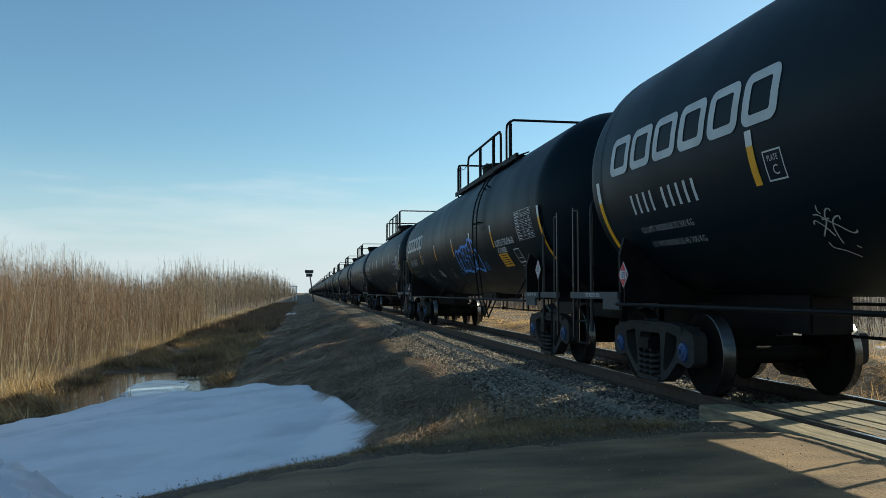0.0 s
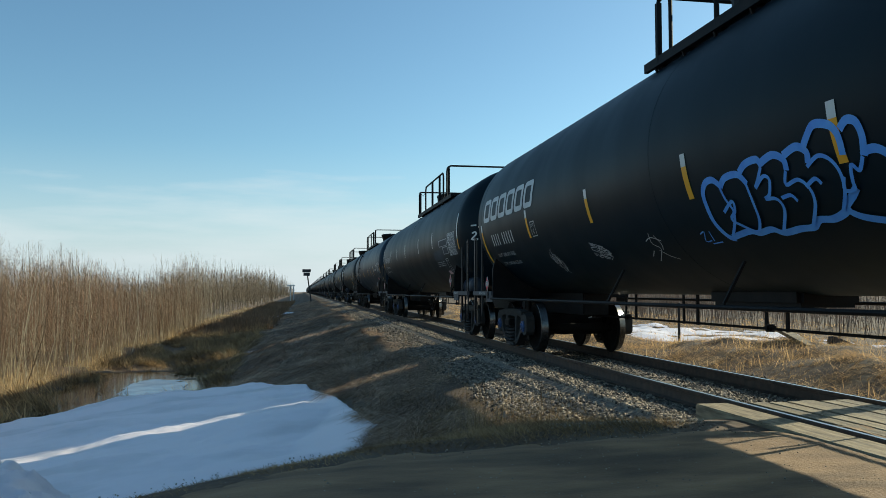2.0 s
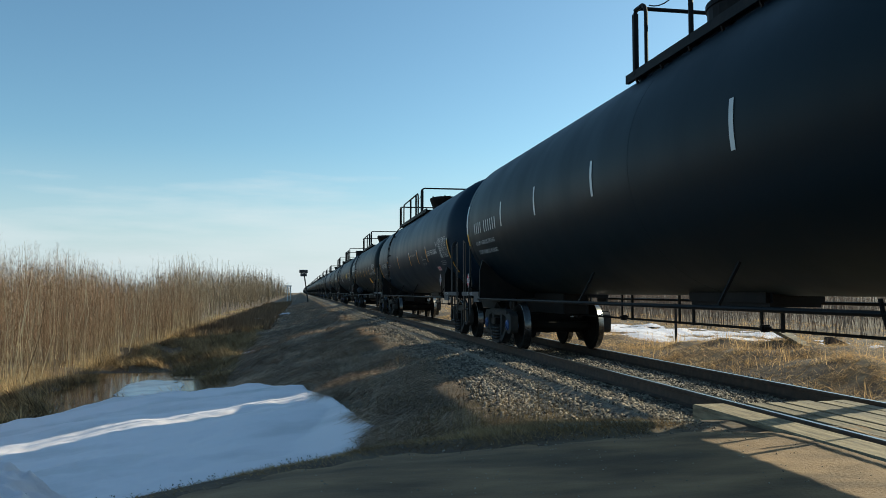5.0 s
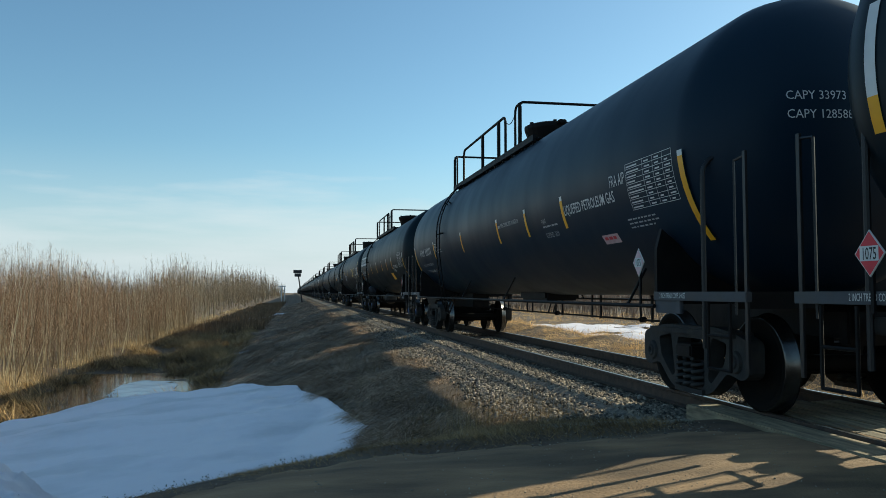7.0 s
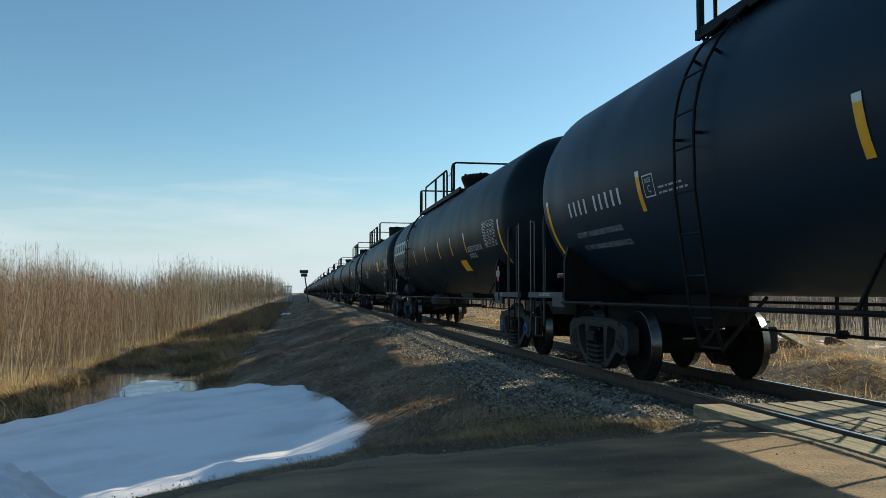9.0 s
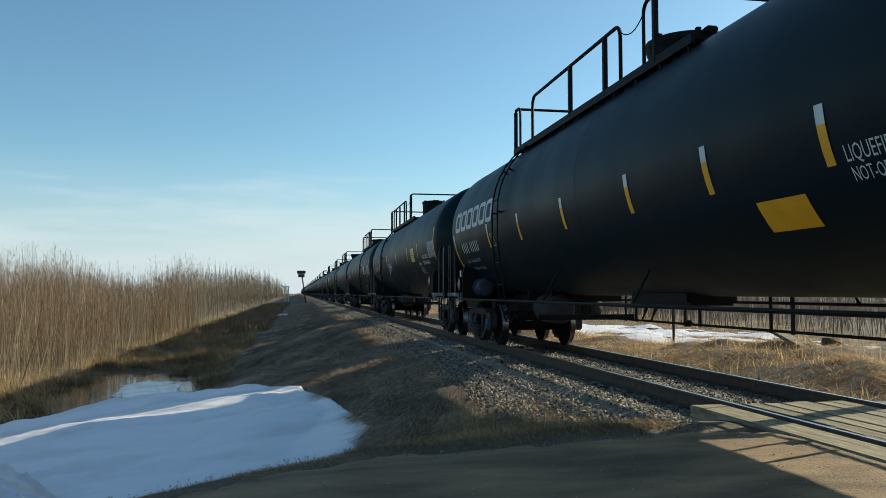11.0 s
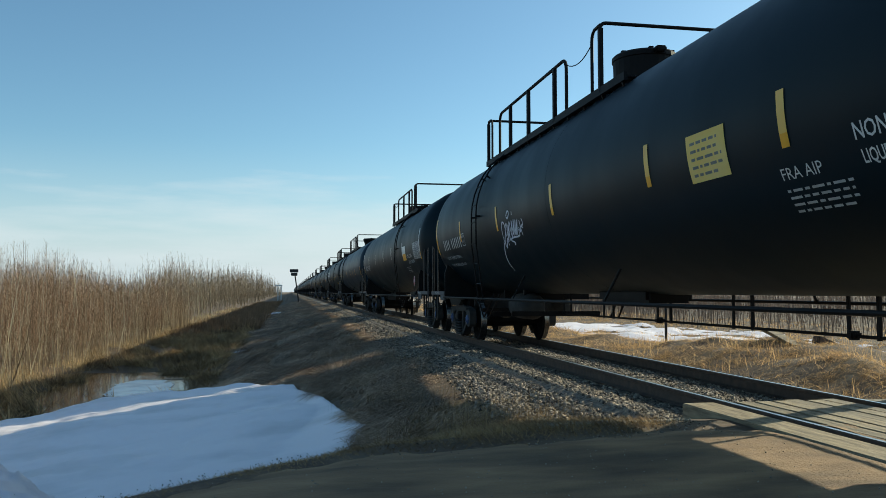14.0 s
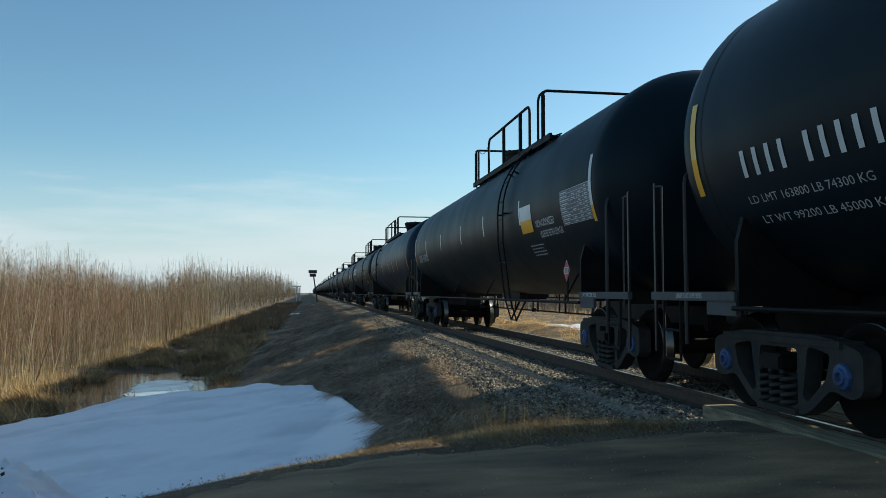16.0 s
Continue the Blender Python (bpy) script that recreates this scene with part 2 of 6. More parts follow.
def lathe(bm, profile, n=24, axis='z', at=(0, 0, 0)):
    """Turn a profile of (radius, height) about an axis."""
    rings = []
    for r, h in profile:
        ring = []
        for k in range(n):
            a = 2 * math.pi * k / n
            c, s = math.cos(a) * r, math.sin(a) * r
            p = {'z': (c, s, h), 'x': (h, c, s), 'y': (s, h, c)}[axis]
            ring.append(bm.verts.new((p[0] + at[0], p[1] + at[1], p[2] + at[2])))
        rings.append(ring)
    for a, b in zip(rings, rings[1:]):
        for k in range(n):
            bm.faces.new((a[k], a[(k + 1) % n], b[(k + 1) % n], b[k]))
    bm.faces.new(rings[0][::-1])
    bm.faces.new(rings[-1])
    return bm


def prism(bm, outline, x0, x1):
    """Extrude an outline given in (y, z) from x0 to x1."""
    a = [bm.verts.new((x0, y, z)) for y, z in outline]
    b = [bm.verts.new((x1, y, z)) for y, z in outline]
    bm.faces.new(a)
    bm.faces.new(b[::-1])
    for k in range(len(a)):
        j = (k + 1) % len(a)
        bm.faces.new((a[k], b[k], b[j], a[j]))
    return bm


def recalc(bm):
    bmesh.ops.recalc_face_normals(bm, faces=bm.faces[:])
    return bm


B = bmesh.new


# ---- the lie of the land ----
TRACK_X = 5.22


def vnoise(x, y, seed=0):
    """Smooth value noise, -1 to 1."""
    x, y = np.asarray(x, float), np.asarray(y, float)
    xi, yi = np.floor(x).astype(np.int64), np.floor(y).astype(np.int64)
    fx, fy = x - xi, y - yi
    fx, fy = fx * fx * (3 - 2 * fx), fy * fy * (3 - 2 * fy)

    def h(a, b):
        n = (a * 374761393 + b * 668265263 + seed * 1442695041) & 0x7fffffff
        n = ((n ^ (n >> 13)) * 1274126177) & 0x7fffffff
        return ((n ^ (n >> 16)) & 0xffff) / 32767.5 - 1
    return (h(xi, yi) * (1 - fx) + h(xi + 1, yi) * fx) * (1 - fy) + (h(xi, yi + 1) * (1 - fx) + h(xi + 1, yi + 1) * fx) * fy


def fnoise(x, y, seed=0, octaves=4):
    return sum(vnoise(x * 2 ** k, y * 2 ** k, seed + k) * 0.5 ** k for k in range(octaves))


OPEN_X = (-400, -60, -9, -7.6, -5.6, -3.2, -1.9, 0.2, 1.2, 2.0, 2.5, 3.3, 3.8, 6.7, 7.4, 8.2, 9.5, 11.5, 14, 60, 400)
OPEN_Z = (-1.75, -1.75, -1.82, -1.9, -2.05, -2.0, -1.6, -1.05, -0.72, -0.48, -0.38, -0.31, -0.24, -0.24, -0.4, -0.32, -0.34, -0.65, -1.0, -1.05, -1.05)
ROAD_X = (-400, -30, -8, -3, 0, 1, 2.3, 2.9, 3.4, 7.0, 9, 30, 400)
ROAD_Z = (-1.0, -0.9, -0.15, -0.06, -0.03, -0.025, -0.018, -0.012, -0.012, -0.02, -0.2, -0.9, -1.0)
ROAD_EDGE = 8.1
WATER_Z = -1.9


def smooth(a, b, v):
    t = np.clip((v - a) / (b - a), 0, 1)
    return t * t * (3 - 2 * t)


def road_edge(x, y=1.0):
    """Half width of the road: its edge towards the ditch runs slantwise."""
    return np.where(np.asarray(y) > 0, np.interp(x, (-9, -6, -3, -1.2, -0.36, 0.75, 2.3, 3.6, 6.3, 8), (1.1, 2.2, 3.75, 4.85, 5.45, 6.15, 6.55, 6.8, 7.0, 8.1)), ROAD_EDGE)


def ground_z(x, y):
    x, y = np.asarray(x, float), np.asarray(y, float)
    zo = np.interp(x, OPEN_X, OPEN_Z)
    ditch = np.exp(-((x + 3.6) / 2.2) ** 2)
    zo = zo + ditch * smooth(27, 36, y) * 0.3
    zo = zo + 0.55 * np.exp(-((x - 10.6) / 1.7) ** 2 - ((y - 14.5) / 3.4) ** 2) + 0.12 * np.exp(-((x - 9.0) / 0.9) ** 2) * (1 + vnoise(x * 0.7, y * 0.45, 17))
    off = np.abs(x - TRACK_X)
    rough = smooth(2.9, 4.2, off)
    rough = rough * (1 - 0.85 * smooth(8.5, 10, y) * (1 - smooth(20, 22, y)) * (1 - smooth(0.9, 1.7, x)) * smooth(-10, -8, x))
    zo = zo + rough * (0.11 * fnoise(x * 0.5, y * 0.35, 3) + 0.075 * fnoise(x * 1.5, y * 1.2, 7, 3))
    zr = np.interp(x, ROAD_X, ROAD_Z) + 0.007 * fnoise(x * 0.7, y * 1.3, 11, 2)
    edge = road_edge(x, y) + 0.14 * vnoise(x * 0.9, x * 0 + 4, 5)
    k = smooth(edge, edge + np.interp(x, (-2, 1, 3, 3.6), (4.2, 3.6, 2.2, 1.4)), np.abs(y))
    return zr * (1 - k) + zo * k - 0.05 * (1 - k)


def axis_steps(dense, lo, hi, grow=1.18):
    a = list(dense)
    s = a[-1] - a[-2]
    while a[-1] < hi:
        s *= grow
        a.append(a[-1] + s)
    s = a[1] - a[0]
    while a[0] > lo:
        s *= grow
        a.insert(0, a[0] - s)
    return np.array(a)


def grid_mesh(name, xs, ys, zf, mat, keep=None):
    X, Y = np.meshgrid(xs, ys)
    Z = zf(X, Y)
    n, m = len(xs), len(ys)
    i = (np.arange(m - 1)[:, None] * n + np.arange(n - 1)[None, :]).ravel()
    faces = np.stack([i, i + 1, i + n + 1, i + n], 1)
    verts = np.stack([X.ravel(), Y.ravel(), Z.ravel()], 1)
    if keep is not None:
        ok = keep(X, Y).ravel()
        faces = faces[ok[faces].all(1)]
    return arrays(name, verts, faces, mat, True)


gx = axis_steps(np.arange(-13, 13.01, 0.16), -2600, 2600)
gy = axis_steps(np.arange(3, 44, 0.2), -600, 3000, 1.1)
ground = tagged(new("ground", grid_mesh("ground", gx, gy, ground_z, M_GROUND)),
                "brown soil ground with matted dead grass and a ditch", "ground", kind="structure")


def road_rim(x, y):
    return road_edge(x, y) - 0.05 + 0.2 * fnoise(x * 0.9, x * 0 + 2, 9, 3) + 0.1 * fnoise(x * 5, y * 5, 12, 2)


def road_z(x, y):
    return ground_z(x, y) + 0.045 + 0.004 * fnoise(x * 6, y * 9, 21, 2) - 0.055 * smooth(-0.5, 0.1, np.abs(y) - road_rim(x, y))


rx = axis_steps(np.arange(-6, 10, 0.12), -160, 160, 1.12)
ry = np.concatenate([np.arange(-8.6, 3, 0.4), np.arange(3, 8.71, 0.07)])


def road_keep(x, y):
    e = road_rim(x, y) + 0.12
    return (np.abs(y) < e) & ((np.abs(x - TRACK_X) > 1.2) | (np.abs(y) > 8.3))


tagged(new("road", grid_mesh("road", rx, ry, road_z, M_ROAD, road_keep)),
       "packed dirt and gravel road at a level crossing", "road", kind="structure")

# ---- the railway track ----
RAIL_OFF = 0.753


def rail_mesh():
    half = [(0.068, -0.172), (0.068, -0.16), (0.012, -0.145), (0.01, -0.05), (0.034, -0.038), (0.036, -0.012), (0.022, 0.0)]
    out = half + [(-x, z) for x, z in half[::-1]]
    bm = B()
    ys = [-120, 0, 20, 60, 200, 1400]
    rings = [[bm.verts.new((x, y, z)) for x, z in out] for y in ys]
    n = len(out)
    for a, b in zip(rings, rings[1:]):
        for k in range(n):
            f = bm.faces.new((a[k], a[(k + 1) % n], b[(k + 1) % n], b[k]))
            f.material_index = 1 if k == 6 else 0
    recalc(bm)
    me = link_mesh("rail", bm, M_RAIL)
    me.materials.append(M_RAILTOP)
    return me


track = tagged(new("railway_track"), "single railway track with rusty rails on wooden ties", "railway track", kind="structure")
track.location = (TRACK_X, 0, 0)
rail_data = rail_mesh()
for sx in (-1, 1):
    r = part("rail", rail_data, None, track, "rusty steel rail with a polished head")
    r.location.x = sx * RAIL_OFF


def ballast_strip():
    xs = np.array([-1.75, -1.5, -1.2, -0.6, 0, 0.6, 1.2, 1.5, 1.75])
    ys = axis_steps(np.arange(7.9, 60, 0.3), -120, 1400, 1.1)
    return grid_mesh("ballast_bed", xs, ys, lambda x, y: -0.198 + 0.03 * fnoise(x * 3, y * 3, 31, 3) * (np.abs(x) < 1.1) - 0.1 * (np.abs(x) > 1.6), M_STONE)


tagged(part("ballast_bed", ballast_strip(), None, track, "grey crushed stone ballast bed"), kind="stuff")

# ---- one tank car ----
R, ZC = 1.535, 2.635          # tank radius and axis height above the rail
SPEED = 6.49                  # metres a second towards the camera
AXLE_R = 0.457
CACHE = {}


def shared(key, make, mat, smooth_shade=False):
    """A mesh made once and shared between cars."""
    if key not in CACHE:
        CACHE[key] = link_mesh(key, recalc(make(B())), mat, smooth_shade)
    return CACHE[key]


def wrap(u, w, y0, lift=0.006):
    """A point of the near flank: u metres from y0 towards the camera, w metres of arc above the axis."""
    a = w / R
    return (-(R + lift) * math.cos(a), y0 - u, ZC + (R + lift) * math.sin(a))


def flank(bm, y0, lift=0.006, step=0.12):
    """Bend a flat drawing in (u, w) on to the near flank of the tank."""
    lo, hi = min(v.co.y for v in bm.verts), max(v.co.y for v in bm.verts)
    k = math.ceil(lo / step)
    while k * step < hi:
        bmesh.ops.bisect_plane(bm, geom=bm.verts[:] + bm.edges[:] + bm.faces[:], plane_co=(0, k * step, 0), plane_no=(0, 1, 0))
        k += 1
    for v in bm.verts:
        v.co = wrap(v.co.x, v.co.y, y0, lift)
    recalc(bm)
    for f in bm.faces:
        if f.normal.x > 0:
            f.normal_flip()
    return bm


def poly(bm, pts):
    return bm.faces.new([bm.verts.new((u, w, 0)) for u, w in pts])


def rect(bm, u0, u1, w0, w1, slant=0.0):
    return poly(bm, ((u0 + slant * w0, w0), (u1 + slant * w0, w0), (u1 + slant * w1, w1), (u0 + slant * w1, w1)))


def text_bm(words, size, squeeze=0.8, bold=0.0):
    cu = bpy.data.curves.new("words", 'FONT')
    cu.body = words
    cu.size = size
    cu.offset = bold
    cu.resolution_u = 2
    ob = bpy.data.objects.new("words", cu)
    scene.collection.objects.link(ob)
    me = bpy.data.meshes.new_from_object(ob.evaluated_get(bpy.context.evaluated_depsgraph_get()))
    bpy.data.objects.remove(ob)
    bm = B()
    bm.from_mesh(me)
    bpy.data.meshes.remove(me)
    for v in bm.verts:
        v.co.x *= squeeze
    return bm


def shift(bm, du, dw):
    for v in bm.verts:
        v.co.x += du
        v.co.y += dw
    return bm


def tank_body(bm, half):
    prof = []
    head = 0.76
    for k in range(9):
        a = math.pi / 2 * k / 8
        prof.append((max(R * math.sin(a), 0.002), -half - head * math.cos(a)))
    for k in range(1, 10):
        prof.append((R, -half + 2 * half * k / 10))
    for k in range(8, -1, -1):
        a = math.pi / 2 * k / 8
        prof.append((max(R * math.sin(a), 0.002), half + head * math.cos(a)))
    return lathe(bm, prof, 72, 'y', (0, 0, ZC))


def band(bm, y, w=0.09, lift=0.008):
    prof = [(R - 0.02, -w / 2), (R + lift, -w / 2 + 0.008), (R + lift, w / 2 - 0.008), (R - 0.02, w / 2)]
    return lathe(bm, prof, 72, 'y', (0, y, ZC))


def round_poly(pts, r, n=3):
    """A closed outline with its corners rounded."""
    out = []
    for k, p in enumerate(pts):
        p, a, b = Vector(p), Vector(pts[k - 1]), Vector(pts[(k + 1) % len(pts)])
        da, db = a - p, b - p
        c = min(r, da.length * 0.45, db.length * 0.45)
        a, b = p + da.normalized() * c, p + db.normalized() * c
        for m in range(n + 1):
            t = m / n
            q = a * (1 - t) ** 2 + p * 2 * t * (1 - t) + b * t * t
            out.append((q.x, q.y))
    return out


def side_frame(bm):
    """The cast side frame of a truck, about its middle, with two openings."""
    outline = round_poly([(-1.13, 0.36), (-1.13, 0.68), (-0.86, 0.75), (-0.55, 0.79), (0.55, 0.79), (0.86, 0.75), (1.13, 0.68), (1.13, 0.36),
                          (0.99, 0.3), (0.74, 0.36), (0.46, 0.14), (0.3, 0.09), (-0.3, 0.09), (-0.46, 0.14), (-0.74, 0.36), (-0.99, 0.3)], 0.075)
    side = round_poly([(0.74, 0.64), (0.44, 0.69), (0.36, 0.25), (0.43, 0.22), (0.68, 0.43)], 0.05)
    holes = [side, [(-a, b) for a, b in side], round_poly([(-0.29, 0.66), (0.29, 0.66), (0.29, 0.17), (-0.29, 0.17)], 0.05)]
    def loop(pts):
        vs = [bm.verts.new((0, y, z)) for y, z in pts]
        return [bm.edges.new((vs[k], vs[(k + 1) % len(vs)])) for k in range(len(vs))]
    es = loop(outline)
    for h in holes:
        es += loop(h)
    bmesh.ops.triangle_fill(bm, use_beauty=True, edges=es)
    fs = bm.faces[:]
    ext = bmesh.ops.extrude_face_region(bm, geom=fs)
    for v in [g for g in ext["geom"] if isinstance(g, bmesh.types.BMVert)]:
        v.co.x += 0.16
    # ribs along the top and bottom chords
    box(bm, -0.035, 0.195, -0.9, 0.9, 0.7, 0.755)
    box(bm, -0.035, 0.195, -0.3, 0.3, 0.085, 0.14)
    return bm


def spring(bm, y, x, z0=0.15, z1=0.45, r=0.072, turns=4.5):
    pts = [(x + r * math.cos(a), y + r * math.sin(a), z0 + (z1 - z0) * k / 40)
           for k in range(41) for a in (2 * math.pi * turns * k / 40,)]
    return tube(bm, pts, 0.023, 5)


def wheel(bm, n=40):
    """A wheel about the x axis, tread outwards, flange at +x."""
    prof = [(0.1, -0.08), (0.16, -0.08), (0.2, -0.03), (0.34, 0.0), (0.38, -0.07), (0.44, -0.075), (AXLE_R, -0.065), (AXLE_R + 0.004, 0.04),
            (AXLE_R + 0.03, 0.05), (AXLE_R + 0.03, 0.065), (0.4, 0.07), (0.36, 0.03), (0.2, 0.02), (0.16, 0.06), (0.1, 0.06)]
    return lathe(bm, prof, n, 'x')


def wheel_mesh(key="wheel", n=40):
    if key not in CACHE:
        bm = recalc(wheel(B(), n))
        for f in bm.faces:
            c = f.calc_center_median()
            if math.hypot(c.y, c.z) > 0.447 and c.x < 0.045:
                f.material_index = 1
        me = link_mesh("wheel", bm, M_WHEEL, True)
        me.materials.append(M_TREAD)
        CACHE[key] = me
    return CACHE[key]


def axle_bar(bm):
    return lathe(bm, [(0.075, -0.98), (0.075, -0.8), (0.085, -0.7), (0.08, 0), (0.085, 0.7), (0.075, 0.8), (0.075, 0.98)], 12, 'x')


def bearing(bm, out=-1):
    prof = [(0.025, 0.1), (0.04, 0.125), (0.06, 0.125), (0.07, 0.11), (0.1, 0.105), (0.112, 0.085), (0.115, -0.02), (0.115, -0.12)]
    return lathe(bm, [(r, h * -1 * -out) for r, h in prof], 20, 'x')


WHEELSETS = []     # (wheelset, its rest pose), for the rolling


def truck(car, yc, caps):
    """A two-axle truck at yc; caps: the colour of its bearing caps."""
    base = new("truck")
    base.parent = car
    base.location = (0, yc, 0)
    for sx in (-1, 1):
        f = part("side_frame", shared("side_frame", side_frame, M_CAST), None, base, "dusty cast steel side frame")
        f.location.x = -1.06 if sx < 0 else 0.9
        for a in (-0.17, 0, 0.17):
            for b in (-0.07, 0.08):
                s = part("spring", shared("spring", lambda bm: spring(bm, 0, 0), M_CAST, True), None, base)
                s.location = (sx * 0.98 + b, a, 0)
        for sy in (-1, 1):
            key = "bearing_cap" + ("_b" if caps else "_d")
            c = part("bearing_cap", shared(key, bearing, M_BLUECAP if caps else M_CAST, False), None, base,
                     "blue roller bearing cap" if caps else "grey roller bearing cap")
            c.location = (sx * 0.98, sy * 0.895, AXLE_R + 0.02)
            if sx > 0:
                c.rotation_euler.z = math.pi
    def bol(bm):
        box(bm, -1.15, 1.15, -0.17, 0.17, 0.46, 0.6, 0.02)
        box(bm, -0.5, 0.5, -0.24, 0.24, 0.55, 0.72, 0.03)
        return bm
    part("bolster", shared("bolster", bol, M_STEEL), None, base)
    def beams(bm):
        for sy in (-1, 1):
            box(bm, -0.8, 0.8, sy * 0.4 - 0.06, sy * 0.4 + 0.06, 0.3, 0.4, 0.01)
            tube(bm, [(-0.6, sy * 0.4, 0.36), (0, sy * 0.2, 0.3), (0.6, sy * 0.4, 0.36)], 0.025)
            for sx in (-1, 1):
                box(bm, sx * 0.75 - 0.05, sx * 0.75 + 0.05, sy * 0.395 - 0.02 - 0.0, sy * 0.44, 0.28, 0.5, 0.01)
        return bm
    part("brake_beam", shared("brake_beam", beams, M_STEEL), None, base)
    for sy in (-1, 1):
        ax = part("wheelset", shared("axle", axle_bar, M_WHEEL, True), None, base)
        rest = pose(0, sy * 0.895, AXLE_R)
        ax.matrix_basis = rest
        for sx in (-1, 1):
            w = part("wheel", wheel_mesh(), None, ax, "dark steel wheel with a polished tread")
            w.matrix_basis = pose(sx * 0.755, 0, 0, 0, 0, 0 if sx < 0 else 180)
        WHEELSETS.append((ax, rest))
    return base


def end_gear(car, end, half, L, style):
    """Platform, rails, coupler and sill of one end; end is +1 (far) or -1."""
    y = lambda d: end * (L / 2 - d)      # d metres in from the coupling face
    def sill(bm):
        box(bm, -0.24, 0.24, *sorted((y(4.1), y(0.55))), 0.72, 1.12, 0.02)
        box(bm, -0.3, 0.3, *sorted((y(0.75), y(0.6))), 0.66, 1.12, 0.02)
        return bm
    part("draft_sill", recalc(sill(B())), M_STEEL, car)
    def coup(bm):
        box(bm, -0.09, 0.09, *sorted((y(0.6), y(0.2))), 0.76, 0.92, 0.02)
        box(bm, -0.16, 0.14, *sorted((y(0.26), y(0.04))), 0.7, 0.98, 0.04)
        box(bm, 0.06, 0.18, *sorted((y(0.12), y(-0.06))), 0.71, 0.97, 0.03)
        return bm
    part("coupler", recalc(coup(B())), M_CAST, car, "rusty cast coupler")
    for sx in (-1, 1):
        def beam(bm):
            box(bm, sx * 1.44 - 0.03, sx * 1.44 + 0.03, *sorted((y(2.1), y(0.33))), 1.06, 1.15, 0.006)
            box(bm, sx * 1.43 - 0.02, sx * 1.43 + 0.02, *sorted((y(2.1), y(1.55))), 0.93, 1.06, 0.006)
            return bm
        part("side_beam", recalc(beam(B())), M_GREYBEAM, car, "grey-blue painted end beam")
        def web(bm):
            o = [(sx * 1.44, 1.02), (sx * 1.44, 1.6), (sx * 1.38, 1.82), (sx * 0.9, 1.42), (sx * 0.2, 1.14), (sx * 0.2, 1.02)]
            yy = sorted((y(2.13), y(2.07)))
            a = [bm.verts.new((p, yy[0], q)) for p, q in o]
            b = [bm.verts.new((p, yy[1], q)) for p, q in o]
            bm.faces.new(a)
            bm.faces.new(b[::-1])
            for k in range(len(o)):
                j = (k + 1) % len(o)
                bm.faces.new((a[k], b[k], b[j], a[j]))
            return bm
        part("bolster_web", recalc(web(B())), M_STEEL, car)
        def grab(bm):
            xx = sx * 1.43
            box(bm, xx - 0.012, xx + 0.012, *sorted((y(0.35), y(0.4))), 0.5, 2.36, 0.004)
            tube(bm, [(xx, y(0.55), 0.95), (xx, y(0.55), 2.3)], 0.012, 5)
            tube(bm, [(xx, y(0.55), 2.3), (xx, y(0.38), 2.32)], 0.012, 5)
            return bm
        part("grab_post", recalc(grab(B())), M_RAILTUBE, car, "flat steel grab post at the car's corner")
        def step(bm):
            xx = sx * 1.45
            for d in (0.62, 1.0):
                tube(bm, [(xx, y(d), 1.05), (xx, y(d), 0.45)], 0.016)
            for z in (0.45, 0.75):
                tube(bm, [(xx, y(0.62), z), (xx, y(1.0), z)], 0.016)
            return bm
        part("sill_step", recalc(step(B())), M_STEEL, car)
        def pipe(bm):
            tube(bm, [(sx * 1.47, y(2.08), 1.0), (sx * 1.47, end * 0.0, 1.0)], 0.022, 8)
            for d in (8.35,) if end > 0 else (2.8, 8.35):
                yy = y(d)
                box(bm, *sorted((sx * 1.46, sx * 1.44)), yy - 0.03, yy + 0.03, 0.98, 1.04)
                tube(bm, [(sx * 1.46, yy, 1.0), (sx * 1.24, yy - 0.02, 1.42)], 0.018, 4)
            return bm
        part("side_handrail", recalc(pipe(B())), M_STEEL, car, "long steel side handrail")
    def deck(bm):
        box(bm, -1.41, 1.41, *sorted((y(0.6), y(1.5))), 1.07, 1.11, 0.006)
        box(bm, -1.41, 1.41, *sorted((y(0.55), y(0.6))), 1.0, 1.15)
        return bm
    part("end_platform", recalc(deck(B())), M_STEEL, car, "grated steel end platform")
    def across(bm):
        a, z = 1.43, 2.44
        tube(bm, hoop((-a, y(1.1)), (a, y(1.1)), 0.62, z, 0.18), 0.024, 8)
        return bm
    part("cross_handrail", recalc(across(B())), M_RAILTUBE, car, "bent tube handrail across the car's end")


M_RAILTUBE = material("worn_handrail_paint", (0.009, 0.0095, 0.011), 0.42, color2=(0.016, 0.016, 0.017), scale=6, spec=0.4)
M_GREYBEAM = material("grey_blue_beam_paint", (0.06, 0.066, 0.078), 0.6, color2=(0.038, 0.042, 0.05), scale=4, stain=(0.1, 0.08, 0.06), stain_scale=2, stain_amt=0.4)


